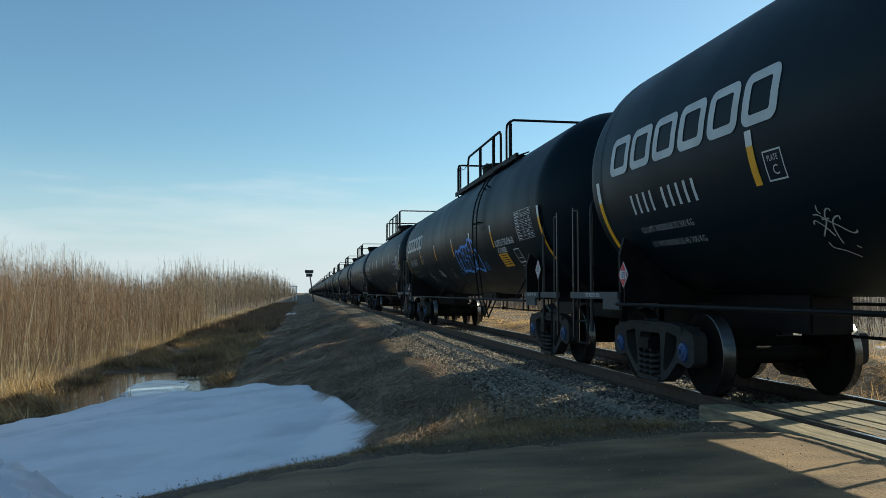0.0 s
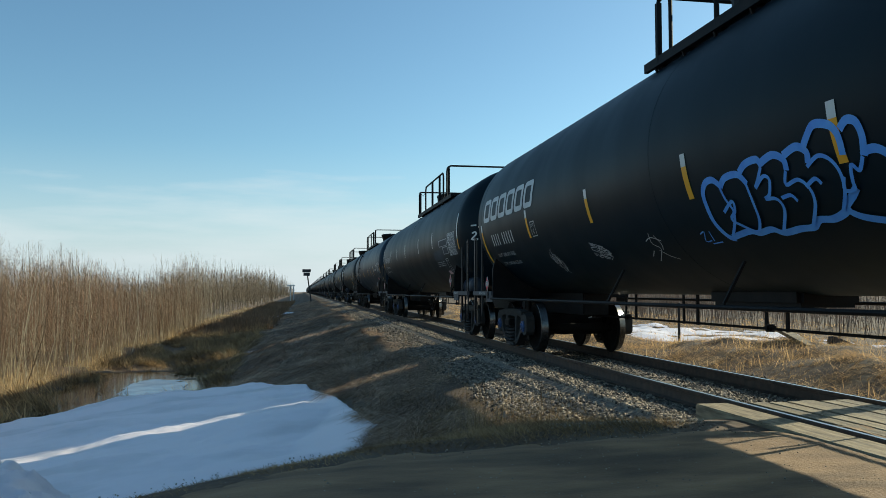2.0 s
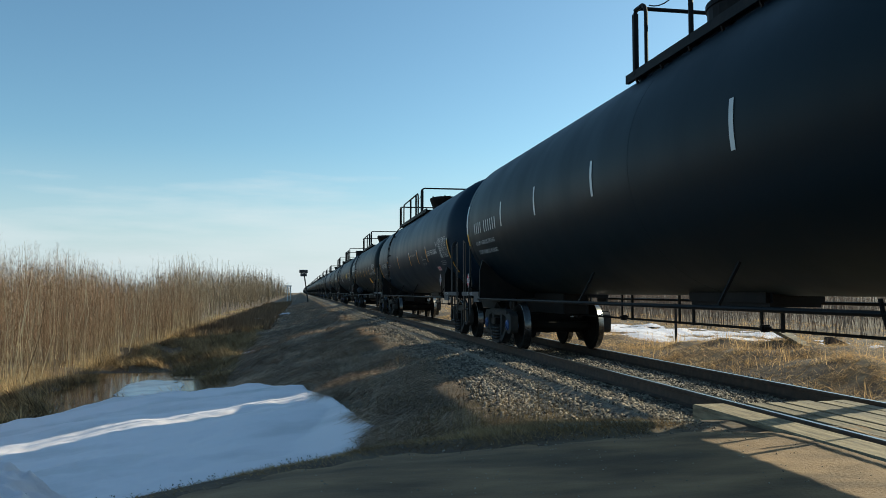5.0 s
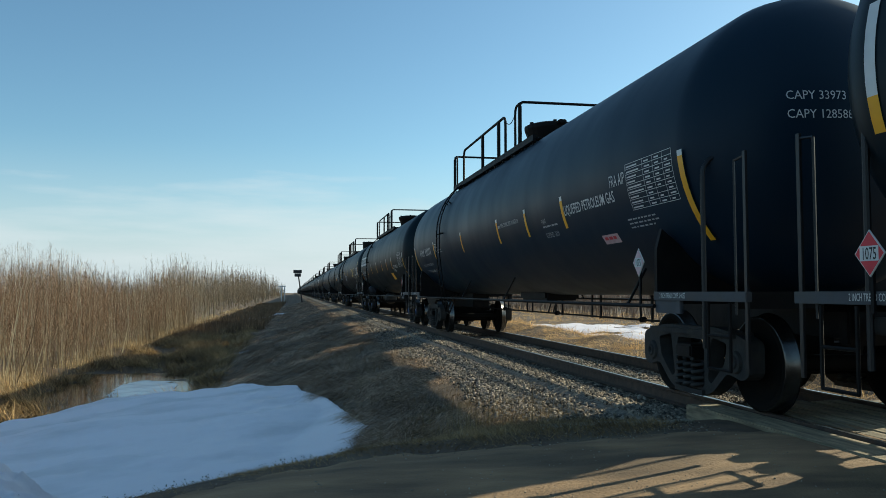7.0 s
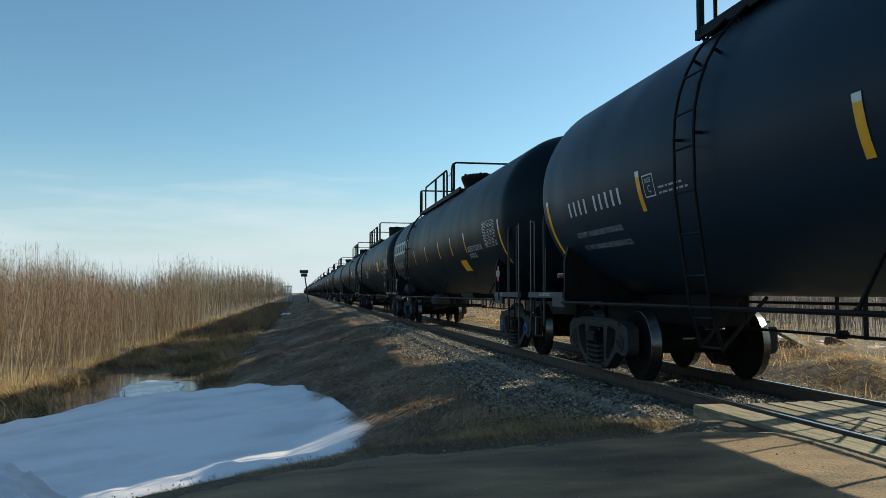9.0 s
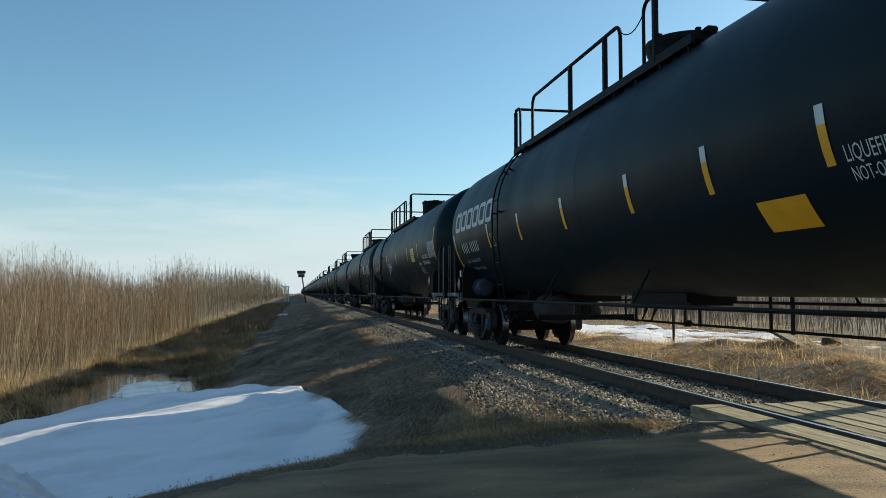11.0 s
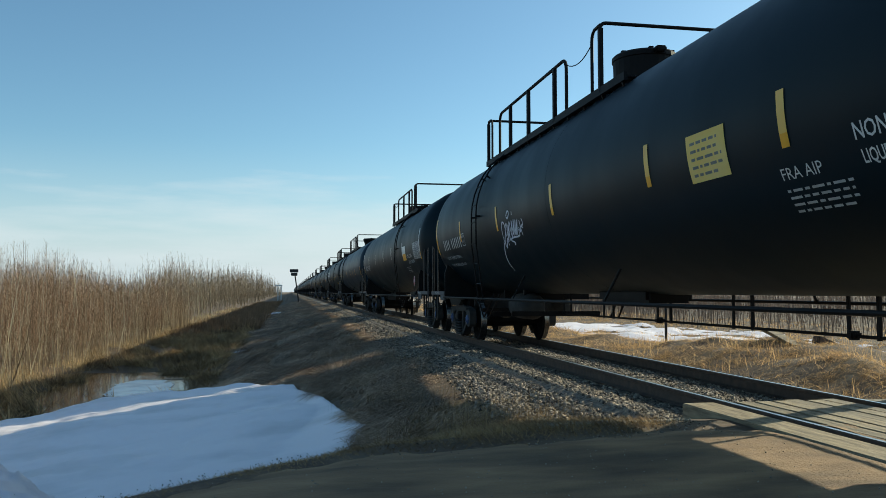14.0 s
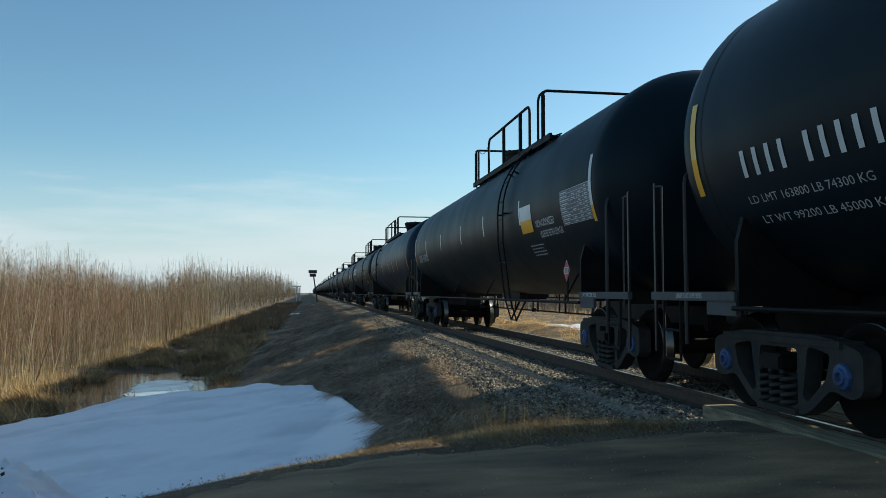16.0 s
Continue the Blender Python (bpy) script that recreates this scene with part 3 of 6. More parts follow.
def ladder(car, yc, sx, z_low=0.6, low=False):
    """A side ladder from the platform down round the flank to below the sill: two stiles and their rungs."""
    root = None
    for dy in (-0.2, 0.2):
        bm = B()
        pts = []
        for k in range(10):
            a = math.radians(74 - 74 * k / 9)
            pts.append((sx * (R + 0.09) * math.cos(a), yc + dy, ZC + (R + 0.09) * math.sin(a)))
        if low:
            pts = []
        pts += [(sx * 1.5, yc + dy, 1.1)] if low else [(sx * 1.62, yc + dy, 2.1), (sx * 1.52, yc + dy, 1.3)]
        pts += [(sx * 1.48, yc + dy, 1.0), (sx * 1.36, yc + dy, z_low)]
        tube(bm, pts, 0.016, 6)
        tube(bm, [(sx * 1.36, yc + dy, z_low + 0.03), (sx * 1.3, yc + dy - 0.62, 1.1)], 0.018, 5)
        for a in () if low else (math.radians(60), math.radians(30), math.radians(0)):
            c, q = sx * math.cos(a), math.sin(a)
            tube(bm, [(c * R, yc + dy, ZC + q * R), (c * (R + 0.09), yc + dy, ZC + q * (R + 0.09))], 0.018, 5)
        ob = part("stile" if root else "side_ladder", recalc(bm), M_STEEL, root or car, "" if root else "thin steel side ladder")
        root = root or ob
    spots = [(sx * (R + 0.09) * math.cos(a), ZC + (R + 0.09) * math.sin(a)) for a in (math.radians(q) for q in (68, 52, 37, 22, 8, -4))]
    for z in (2.1, 1.7, 1.3, 0.9, z_low + 0.02):
        spots.append((sx * float(np.interp(z, (z_low, 1.0, 1.3, 2.1), (1.36, 1.48, 1.52, 1.62))), z))
    for x, z in spots:
        if low and z > 1.1:
            continue
        r = part("rung", shared("rung", lambda bm: tube(bm, [(0, -0.2, 0), (0, 0.2, 0)], 0.012, 5), M_STEEL), None, root)
        r.location = (x, yc, z)
    return root


def hoop(a, b, foot, top, r):
    """Points of a bent tube: up at a, over with round corners, down at b; a and b are (x, y)."""
    d = (Vector(b) - Vector(a)).normalized()
    pts = [(a[0], a[1], foot)]
    for p, sgn in ((Vector(a), 1), (Vector(b), -1)):
        arc = [(r - r * math.cos(t), r * math.sin(t)) for t in (math.radians(22.5 * k) for k in range(5))]
        if sgn < 0:
            arc = arc[::-1]
        pts += [(*(p + d * sgn * m), top - r + n) for m, n in arc]
    return pts + [(b[0], b[1], foot)]


def platform_deck(bm, x0, x1, y0, y1):
    """Grated walkways along both shoulders of the tank, each on an edge beam with brackets."""
    for x in (x0, x1):
        sg = -1 if x < 0 else 1
        for k in range(4):
            a = x - sg * (0.03 + 0.062 * k)
            box(bm, min(a, a - sg * 0.045), max(a, a - sg * 0.045), y0, y1, 3.9, 3.925)
        box(bm, x - 0.025, x + 0.025, y0 - 0.02, y1 + 0.02, 3.85, 3.96)
        k = y0 + 0.1
        while k < y1:
            xx = x * 0.97
            box(bm, x - 0.24 if sg > 0 else x, x if sg > 0 else x + 0.24, k - 0.02, k + 0.02, 3.87, 3.9)
            tube(bm, [(x, k, 3.87), (xx, k, ZC + math.sqrt(R * R - xx * xx) - 0.01)], 0.02, 4)
            k += 0.7
    return bm


def manway(bm, yc, r, top, lip):
    """A round housing with a lid, its wall flared where it has a lip."""
    prof = [(r * 0.96, 4.02), (r, top - 0.12), (r + 0.015, top - 0.11), (r + 0.015, top - 0.05), (r - 0.02, top - 0.02), (r * 0.4, top), (0.02, top)]
    if lip:
        prof = [(r * 0.8, 4.02), (r * 0.85, top - 0.34), (r * 0.95, top - 0.2), (r, top - 0.12), (r, top - 0.05), (r * 0.93, top - 0.03), (r * 0.75, top), (0.02, top + 0.01)]
    lathe(bm, prof, 28, 'z', (0, yc, 0))
    tube(bm, [(0.0, yc + r - 0.03, top - 0.1), (0.0, yc + r + 0.1, top - 0.06), (0.0, yc + r + 0.17, top - 0.13), (0.0, yc + r + 0.15, top - 0.2)], 0.028, 6)
    box(bm, -0.08, 0.08, yc - r - 0.12, yc - r + 0.04, top - 0.1, top - 0.02, 0.02)
    for a in range(6):
        c, q = math.cos(a * 1.05 + 0.3), math.sin(a * 1.05 + 0.3)
        box(bm, (r - 0.06) * c - 0.03, (r - 0.06) * c + 0.03, yc + (r - 0.06) * q - 0.03, yc + (r - 0.06) * q + 0.03, top - 0.05, top + 0.005)
    return bm


def rod_gear(car, L):
    """Brake rods hung on hangers under the tank."""
    y0, y1 = -L / 2 + 3.2, L / 2 - 3.2
    part("brake_rod", recalc(tube(B(), [(0.2, y0, 0.71), (0.2, y1, 0.7)], 0.018, 6)), M_STEEL, car, "rusty brown brake rod")
    k, i = y0 + 0.4, 0
    while k < y1:
        h = part("hanger", shared("hanger_a", lambda bm: box(bm, 0.185, 0.215, -0.02, 0.02, 0.68, 1.14), M_STEEL), None, car)
        h.location.y = k
        h = part("hanger", shared("hanger_b", lambda bm: box(bm, 0.188, 0.212, -0.018, 0.018, 0.68, 1.14), M_STEEL), None, car)
        h.location.y = k + 0.42
        if i % 2:
            h = part("rod_joint", shared("rod_joint", lambda bm: box(bm, 0.14, 0.26, 0, 0.1, 0.67, 0.76, 0.02), M_STEEL), None, car)
            h.location.y = k + 0.3
        k += 2.1
        i += 1


# ---- markings of a tank car ----
def stripe(car, y, w1, w0, white=0.28, width=0.1, top=None):
    """A vertical reflective strip: its upper part white, the rest yellow."""
    cut = w1 - (w1 - w0) * white
    a, b = B(), B()
    rect(a, -width / 2, width / 2, cut, w1)
    rect(b, -width / 2, width / 2, w0, cut)
    part("reflector_white", flank(a, y), top or M_RSILVER, car, "pale reflective strip")
    if white < 1:
        part("reflector_yellow", flank(b, y), M_YELLOW, car, "yellow reflective strip")


def words(car, text, y, w, size, mat, width=None, bold=0.0, name="lettering"):
    """Lettering from y towards the camera, its foot at w, capitals of that size high."""
    bm = text_bm(text, size * 1.42, 1.0, bold)
    if width:
        k = width / max(v.co.x for v in bm.verts)
        for v in bm.verts:
            v.co.x *= k
    return part(name, flank(shift(bm, 0, w), y), mat, car)


def bars(car, y0, y1, w0, w1, groups, mat, slant=0.0, name="number_bar"):
    """Plain bars in place of an identity number: groups of bars, a gap between them."""
    n = sum(groups) + 0.8 * (len(groups) - 1)
    cell = (y0 - y1) / n
    u = 0.0
    for g in groups:
        for k in range(g):
            bm = B()
            rect(bm, u + cell * 0.3, u + cell * 0.62, w0, w1)
            part(name, flank(bm, y0), mat, car)
            u += cell
        u += cell * 0.8


def small_print(car, y0, y1, w_top, lines, lh, mat, seed=1, name="small_print"):
    """Lines of unreadable print as short bars."""
    rnd = random.Random(seed)
    bm = B()
    for k in range(lines):
        u, w = 0.0, w_top - k * lh
        end = (y0 - y1) * rnd.uniform(0.75, 1.0)
        while u < end:
            n = rnd.uniform(0.04, 0.14)
            rect(bm, u, min(u + n, end + 0.02), w - lh * 0.36, w)
            u += n + 0.03
    return part(name, flank(bm, y0), mat, car)


def chart(car, y0, y1, w1, w0, panel=False, seed=1):
    """The ruled inspection table."""
    rnd = random.Random(seed)
    if panel:
        bm = B()
        rect(bm, 0, y0 - y1, w0, w1)
        part("table_panel", flank(bm, y0, 0.005), M_GREYPANEL, car, "light grey inspection panel")
    bm = B()
    width, rows = y0 - y1, 9
    t = 0.006
    for k in range(rows + 1):
        w = w0 + (w1 - w0) * k / rows
        rect(bm, 0, width, w - t / 2, w + t / 2)
    for f in (0.0, 0.4, 0.62, 0.82, 1.0):
        rect(bm, width * f - t / 2, width * f + t / 2, w0, w1)
    for k in range(rows):
        w = w0 + (w1 - w0) * (k + 0.28) / rows
        h = (w1 - w0) / rows * 0.28
        rect(bm, 0.03, width * rnd.uniform(0.2, 0.36), w, w + h)
        for f in (0.44, 0.66, 0.86):
            if rnd.random() < 0.8:
                rect(bm, width * f, width * (f + rnd.uniform(0.06, 0.12)), w, w + h)
    part("inspection_table", flank(bm, y0, 0.009), M_WHITE, car, "white ruled inspection table")


def rounded(u0, u1, w0, w1, r, slant=0.0, n=4, corners=(1, 1, 1, 1)):
    pts = []
    for (cu, cw, a0), on in zip(((u1 - r, w1 - r, 0), (u0 + r, w1 - r, 90), (u0 + r, w0 + r, 180), (u1 - r, w0 + r, 270)), corners):
        if on:
            for k in range(n + 1):
                a = math.radians(a0 + 90 * k / n)
                pts.append((cu + r * math.cos(a), cw + r * math.sin(a)))
        else:
            pts.append((cu + (r if a0 in (0, 270) else -r), cw + (r if a0 < 100 else -r)))
    return [(u + slant * w, w) for u, w in pts]


def ring(bm, outer, inner):
    """A flat shape with a hole, both loops with the same number of points."""
    a = [bm.verts.new((u, w, 0)) for u, w in outer]
    b = [bm.verts.new((u, w, 0)) for u, w in inner]
    for k in range(len(a)):
        j = (k + 1) % len(a)
        bm.faces.new((a[k], a[j], b[j], b[k]))


def emblem(car, y0, y1, w0, w1):
    """The owner's mark as six plain blocks with square eyes."""
    n, sl = 6, 0.16
    cell = (y0 - y1) / n
    for k in range(n):
        bm = B()
        u0, u1 = k * cell + 0.02, (k + 1) * cell - 0.05
        t = 0.11
        ring(bm, rounded(u0, u1, w0, w1, 0.1, sl), rounded(u0 + t, u1 - t, w0 + t * 0.8, w1 - t * 0.8, 0.03, sl))
        part("emblem_block", flank(bm, y0), M_LOGO, car, "white painted emblem block")


def ribbon(bm, pts, width):
    """A flat brush stroke through the points."""
    pts = [Vector((u, w, 0)) for u, w in pts]
    fine = []
    for k in range(len(pts) - 1):
        p0, p1, p2, p3 = pts[max(k - 1, 0)], pts[k], pts[k + 1], pts[min(k + 2, len(pts) - 1)]
        for s in range(5):
            t = s / 5
            fine.append(0.5 * ((2 * p1) + (p2 - p0) * t + (2 * p0 - 5 * p1 + 4 * p2 - p3) * t * t + (3 * p1 - p0 - 3 * p2 + p3) * t ** 3))
    fine.append(pts[-1])
    prev = None
    for k, p in enumerate(fine):
        d = fine[min(k + 1, len(fine) - 1)] - fine[max(k - 1, 0)]
        if d.length < 1e-6:
            continue
        nrm = Vector((-d.y, d.x, 0)).normalized() * width / 2
        cur = (bm.verts.new(p + nrm), bm.verts.new(p - nrm))
        if prev:
            bm.faces.new((prev[0], cur[0], cur[1], prev[1]))
        prev = cur


def strokes(car, y0, lines, width, mat, label, step=0.12, lift=0.007):
    bm = B()
    for k, pts in enumerate(lines):
        b2 = B()
        ribbon(b2, pts, width)
        flank(b2, y0, lift + 0.0006 * k, step)
        me = bpy.data.meshes.new("tmp")
        b2.to_mesh(me)
        b2.free()
        bm.from_mesh(me)
        bpy.data.meshes.remove(me)
    return part("spray_paint", bm, mat, car, label)


def scribble(car, y, w, a, b, angle, n, seed, label):
    """Many short crossing marker strokes within a slanted oval."""
    rnd = random.Random(seed)
    c, q = math.cos(math.radians(angle)), math.sin(math.radians(angle))
    lines = []
    for k in range(n):
        u0, v0 = rnd.gauss(0, 0.45) * a, rnd.gauss(0, 0.45) * b
        pts = [(u0, v0)]
        for m in range(3):
            u0, v0 = max(-a, min(a, u0 + rnd.gauss(0, 0.5) * a)), max(-b, min(b, v0 + rnd.gauss(0, 0.35) * b))
            pts.append((u0, v0))
        lines.append([(u * c - v * q, w + u * q + v * c) for u, v in pts])
    return strokes(car, y, lines, 0.009, M_PRINT, label, lift=0.005)


def placard(car, y, z, x=-1.5, faded=False):
    """A red and white hazard diamond in a holder."""
    def dia(bm, s, dx):
        v = [bm.verts.new((x + dx, y + a, z + b)) for a, b in ((s, 0), (0, s * 1.1), (-s, 0), (0, -s * 1.1))]
        w = [bm.verts.new((x + dx + 0.008, p.co.y, p.co.z)) for p in v]
        bm.faces.new(v)
        bm.faces.new(w[::-1])
        for k in range(4):
            bm.faces.new((v[k], w[k], w[(k + 1) % 4], v[(k + 1) % 4]))
        return bm
    red = M_FADEDRED if faded else M_RED
    p = part("placard", recalc(dia(B(), 0.142, 0.0)), M_WHITE, car, "faded hazard placard" if faded else "red and white hazard placard")
    def field(a, b, dx):
        bm = B()
        bm.faces.new([bm.verts.new((x - dx, y + q[0], z + q[1])) for q in ((a, 0), (0, b), (-a, 0), (0, -b))])
        return recalc(bm)
    part("placard_field", field(0.132, 0.146, 0.003), red, p, "faded red field of a hazard placard" if faded else "red field of a hazard placard")
    bm = B()
    bm.faces.new([bm.verts.new((x - 0.005, y + a, z + b)) for a, b in ((0.088, 0.05), (0.088, -0.05), (-0.088, -0.05), (-0.088, 0.05))])
    part("placard_band", recalc(bm), M_WHITE, p, "white band of a hazard placard")
    t = text_bm("1075", 0.115, 0.62, 0.001)
    cx = max(v.co.x for v in t.verts) / 2
    for v in t.verts:
        v.co = (x - 0.007, y + cx - v.co.x, z - 0.04 + v.co.y)
    part("placard_number", t, M_INK, p)
    post = B()
    box(post, x + 0.01, x + 0.03, y - 0.015, y + 0.015, 1.0, z + 0.05)
    part("placard_post", recalc(post), M_STEEL, car)


M_FADEDRED = material("faded_placard_red", (0.72, 0.5, 0.5), 0.6, color2=(0.62, 0.36, 0.38), scale=9)
M_INK = material("black_print", (0.02, 0.02, 0.02), 0.6, scale=9)


def beam_words(car, y, text, width):
    bm = text_bm(text, 0.075, 1.0)
    k = width / max(v.co.x for v in bm.verts)
    for v in bm.verts:
        v.co = (-1.474, y - v.co.x * k, 1.085 + v.co.y)
    part("lettering", bm, M_WHITE, car)


def plate_box(car, y0, y1, w1, w0):
    bm = B()
    ring(bm, [(0, w0), (y0 - y1, w0), (y0 - y1, w1), (0, w1)], [(0.014, w0 + 0.014), (y0 - y1 - 0.014, w0 + 0.014), (y0 - y1 - 0.014, w1 - 0.014), (0.014, w1 - 0.014)])
    part("stencil_frame", flank(bm, y0), M_WHITE, car)
    words(car, "PLATE", y0 - 0.05, w1 - 0.09, 0.05, M_WHITE, 0.15)
    words(car, "C", y0 - 0.09, w0 + 0.05, 0.085, M_WHITE)


# ---- the cars ----
X0, X1 = -1.03, 1.03      # edges of the walkway


def tank_car(label, y0, y1, half, deck, posts, rail_z, gates, dome, chain, ladder_y, caps, far_truck=2.1, tank_at=None, gear=False, blue_black=False, low_ladder=False):
    """One car between two couplings y0 and y1 of the train, its tank's barrel 2 * half long."""
    L = y1 - y0
    car = tagged(new("tank_car"), label, "tank car", "freight train of tank cars")
    body = part("tank", recalc(tank_body(B(), half)), M_TANKBLUE if blue_black else M_TANK, car, "black cylindrical tank with domed ends", True)
    for k in range(0 if blue_black else 3):
        y = -half + 0.25 + (half - 0.25) * k
        part("jacket_band", shared("jacket_band", lambda bm: band(bm, 0, 0.05, 0.0015), M_TANK, False), None, car).location.y = y
    d0, d1 = deck
    part("walkway", recalc(platform_deck(B(), X0, X1, d0, d1)), M_STEEL, car, "grated steel walkway on top of the tank")
    # top railing: bent side rails, posts, gate ends
    r0, r1 = posts[0], posts[-1]
    z0, z1 = 3.9, rail_z
    for x in (X0, X1):
        bm = B()
        tube(bm, hoop((x, r0), (x, r1), z0, z1, 0.16), 0.028, 8)
        part("top_rail", recalc(bm), M_STEEL, car, "bent tube guard rail")
        for y in posts[1:-1]:
            bm = box(B(), x - 0.03, x + 0.03, y - 0.03, y + 0.03, z0, z1)
            part("rail_post", recalc(bm), M_STEEL, car)
        if chain:
            a, b = chain
            bm = tube(B(), [(x, a + (b - a) * q / 8, z1 - 0.1 - 0.13 * (1 - (q / 4 - 1) ** 2)) for q in range(9)], 0.008, 5)
            part("gate_chain", recalc(bm), M_STEEL, car, "thin sagging safety chain")
    for y, h, inward in gates:
        bm = B()
        tube(bm, hoop((X0, y), (X1, y), z0, h, 0.08), 0.026, 8)
        part("end_rail", recalc(bm), M_STEEL, car, "bent tube end rail")
        for x in (X0, X1):
            bm = box(B(), x - 0.03, x + 0.03, y - 0.03, y + 0.03, z0, h - 0.08)
            part("end_post", recalc(bm), M_STEEL, car)
            e = y + inward * 0.32
            bm = tube(B(), [(x, y, h - 0.03)] + [(x, e - inward * 0.14 * (1 - math.sin(q)), h - 0.03 - 0.14 * (1 - math.cos(q))) for q in (0.3, 0.7, 1.1, 1.57)] + [(x, e, z0)], 0.024, 8)
            part("end_stay", recalc(bm), M_STEEL, car, "bent tube stay beside the end rail")
    part("manway_housing", recalc(manway(B(), *dome)), M_STEEL, car, "black manway housing with its lid closed")
    for sx in (-1, 1):
        ladder(car, ladder_y, sx, low=low_ladder)
    rod_gear(car, L)
    for end in (1, -1):
        end_gear(car, end, half, L, 0)
        truck(car, end * (L / 2 - (far_truck if end > 0 else 2.1)), caps)
        beam_words(car, end * (L / 2) - (0.95 if end > 0 else -1.95), "2 INCH TREAD COMP. SHOES", 0.55)
    part("outlet_skid", recalc(box(B(), -0.35, 0.35, -0.9, 0.9, 0.98, 1.2, 0.05)), M_STEEL, car, "dark bottom outlet skid")
    if gear:
        yg = L / 2 - 4.6
        bm = lathe(B(), [(0.02, -0.7), (0.2, -0.66), (0.24, -0.55), (0.24, 0.5), (0.16, 0.55), (0.16, 0.7), (0.02, 0.72)], 18, 'y', (0.55, yg, 0.86))
        part("brake_cylinder", recalc(bm), M_CAST, car, "black brake cylinder under the tank", True)
        bm = lathe(B(), [(0.02, -0.6), (0.2, -0.56), (0.27, -0.45), (0.27, 0.45), (0.2, 0.56), (0.02, 0.6)], 18, 'y', (-0.35, yg - 0.9, 0.84))
        part("auxiliary_reservoir", recalc(bm), M_CAST, car, "black auxiliary reservoir", True)
        for dy, z in ((0.75, 0.72), (-0.2, 0.66), (-1.7, 0.7)):
            part("brake_lever", recalc(box(B(), -0.9, 0.95, yg + dy - 0.03, yg + dy + 0.03, z - 0.05, z + 0.05, 0.01)), M_STEEL, car)
        for dy in (0.3, -1.2):
            part("gear_bracket", recalc(box(B(), -0.5, 0.9, yg + dy - 0.04, yg + dy + 0.04, 0.98, 1.2)), M_STEEL, car)
    if tank_at is not None:
        res = B()
        lathe(res, [(0.02, -0.7), (0.14, -0.69), (0.195, -0.665), (0.213, -0.63), (0.215, -0.6), (0.215, 0.6), (0.213, 0.63), (0.195, 0.665), (0.14, 0.69), (0.02, 0.7)], 24, 'y', (-1.0, tank_at, 1.28))
        part("air_reservoir", recalc(res), M_RESERVOIR, car, "dark blue air reservoir")
    return car


M_RESERVOIR = material("dark_blue_reservoir_paint", (0.02, 0.032, 0.056), 0.5, color2=(0.03, 0.037, 0.05), scale=4)

TYPE_A = dict(deck=(-5.55, 1.1), posts=(-4.2, -3.5, -2.1, -0.62), rail_z=4.68, gates=((-5.02, 4.74, 1), (0.75, 4.69, -1)), dome=(-0.2, 0.54, 4.58, False), chain=(-0.62, 0.43))
TYPE_D = dict(TYPE_A, rail_z=4.76, gates=((-5.1, 4.83, 1), (0.85, 4.77, -1)))
TYPE_B = dict(deck=(-2.4, 4.8), posts=(-0.45, 0.1, 1.55, 3.6), rail_z=4.71, gates=((-1.5, 4.76, 1), (4.74, 4.75, -1)), dome=(-0.32, 0.57, 4.6, True), chain=(-1.18, -0.45))
TYPE_C = dict(deck=(-1.8, 5.5), posts=(0.42, 0.99, 2.45, 3.65, 4.45), rail_z=4.77, gates=((-0.98, 4.87, 1), (5.4, 4.84, -1)), dome=(-0.17, 0.47, 4.71, False), chain=(-0.66, 0.42))
COUPLINGS = [-8.8, 11.4, 30.9, 51.3, 71.7, 91.8, 112.6, 133.3]
CARS = []      # (car, place of its middle along the train)


def placed(car, k):
    CARS.append((car, (COUPLINGS[k] + COUPLINGS[k + 1]) / 2))
    return car


def load_lines(car, y, w, a, b, width):
    words(car, a, y, w, 0.075, M_PRINT, width)
    words(car, b, y - 0.06, w - 0.2, 0.075, M_PRINT, width)


def far_markings(car, sh, a, b):
    """Emblem, number, load limits and plate of the cars that carry the emblem."""
    emblem(car, 8.03 + sh, 4.42 + sh, -0.09, 0.36)
    bars(car, 7.58 + sh, 5.93 + sh, -0.6, -0.37, (4, 5), M_WHITE)
    load_lines(car, 7.55 + sh, -0.84, a, b, 1.25)
    stripe(car, 4.92 + sh, -0.12, -0.6)
    plate_box(car, 4.76 + sh, 4.5 + sh, -0.33, -0.59)


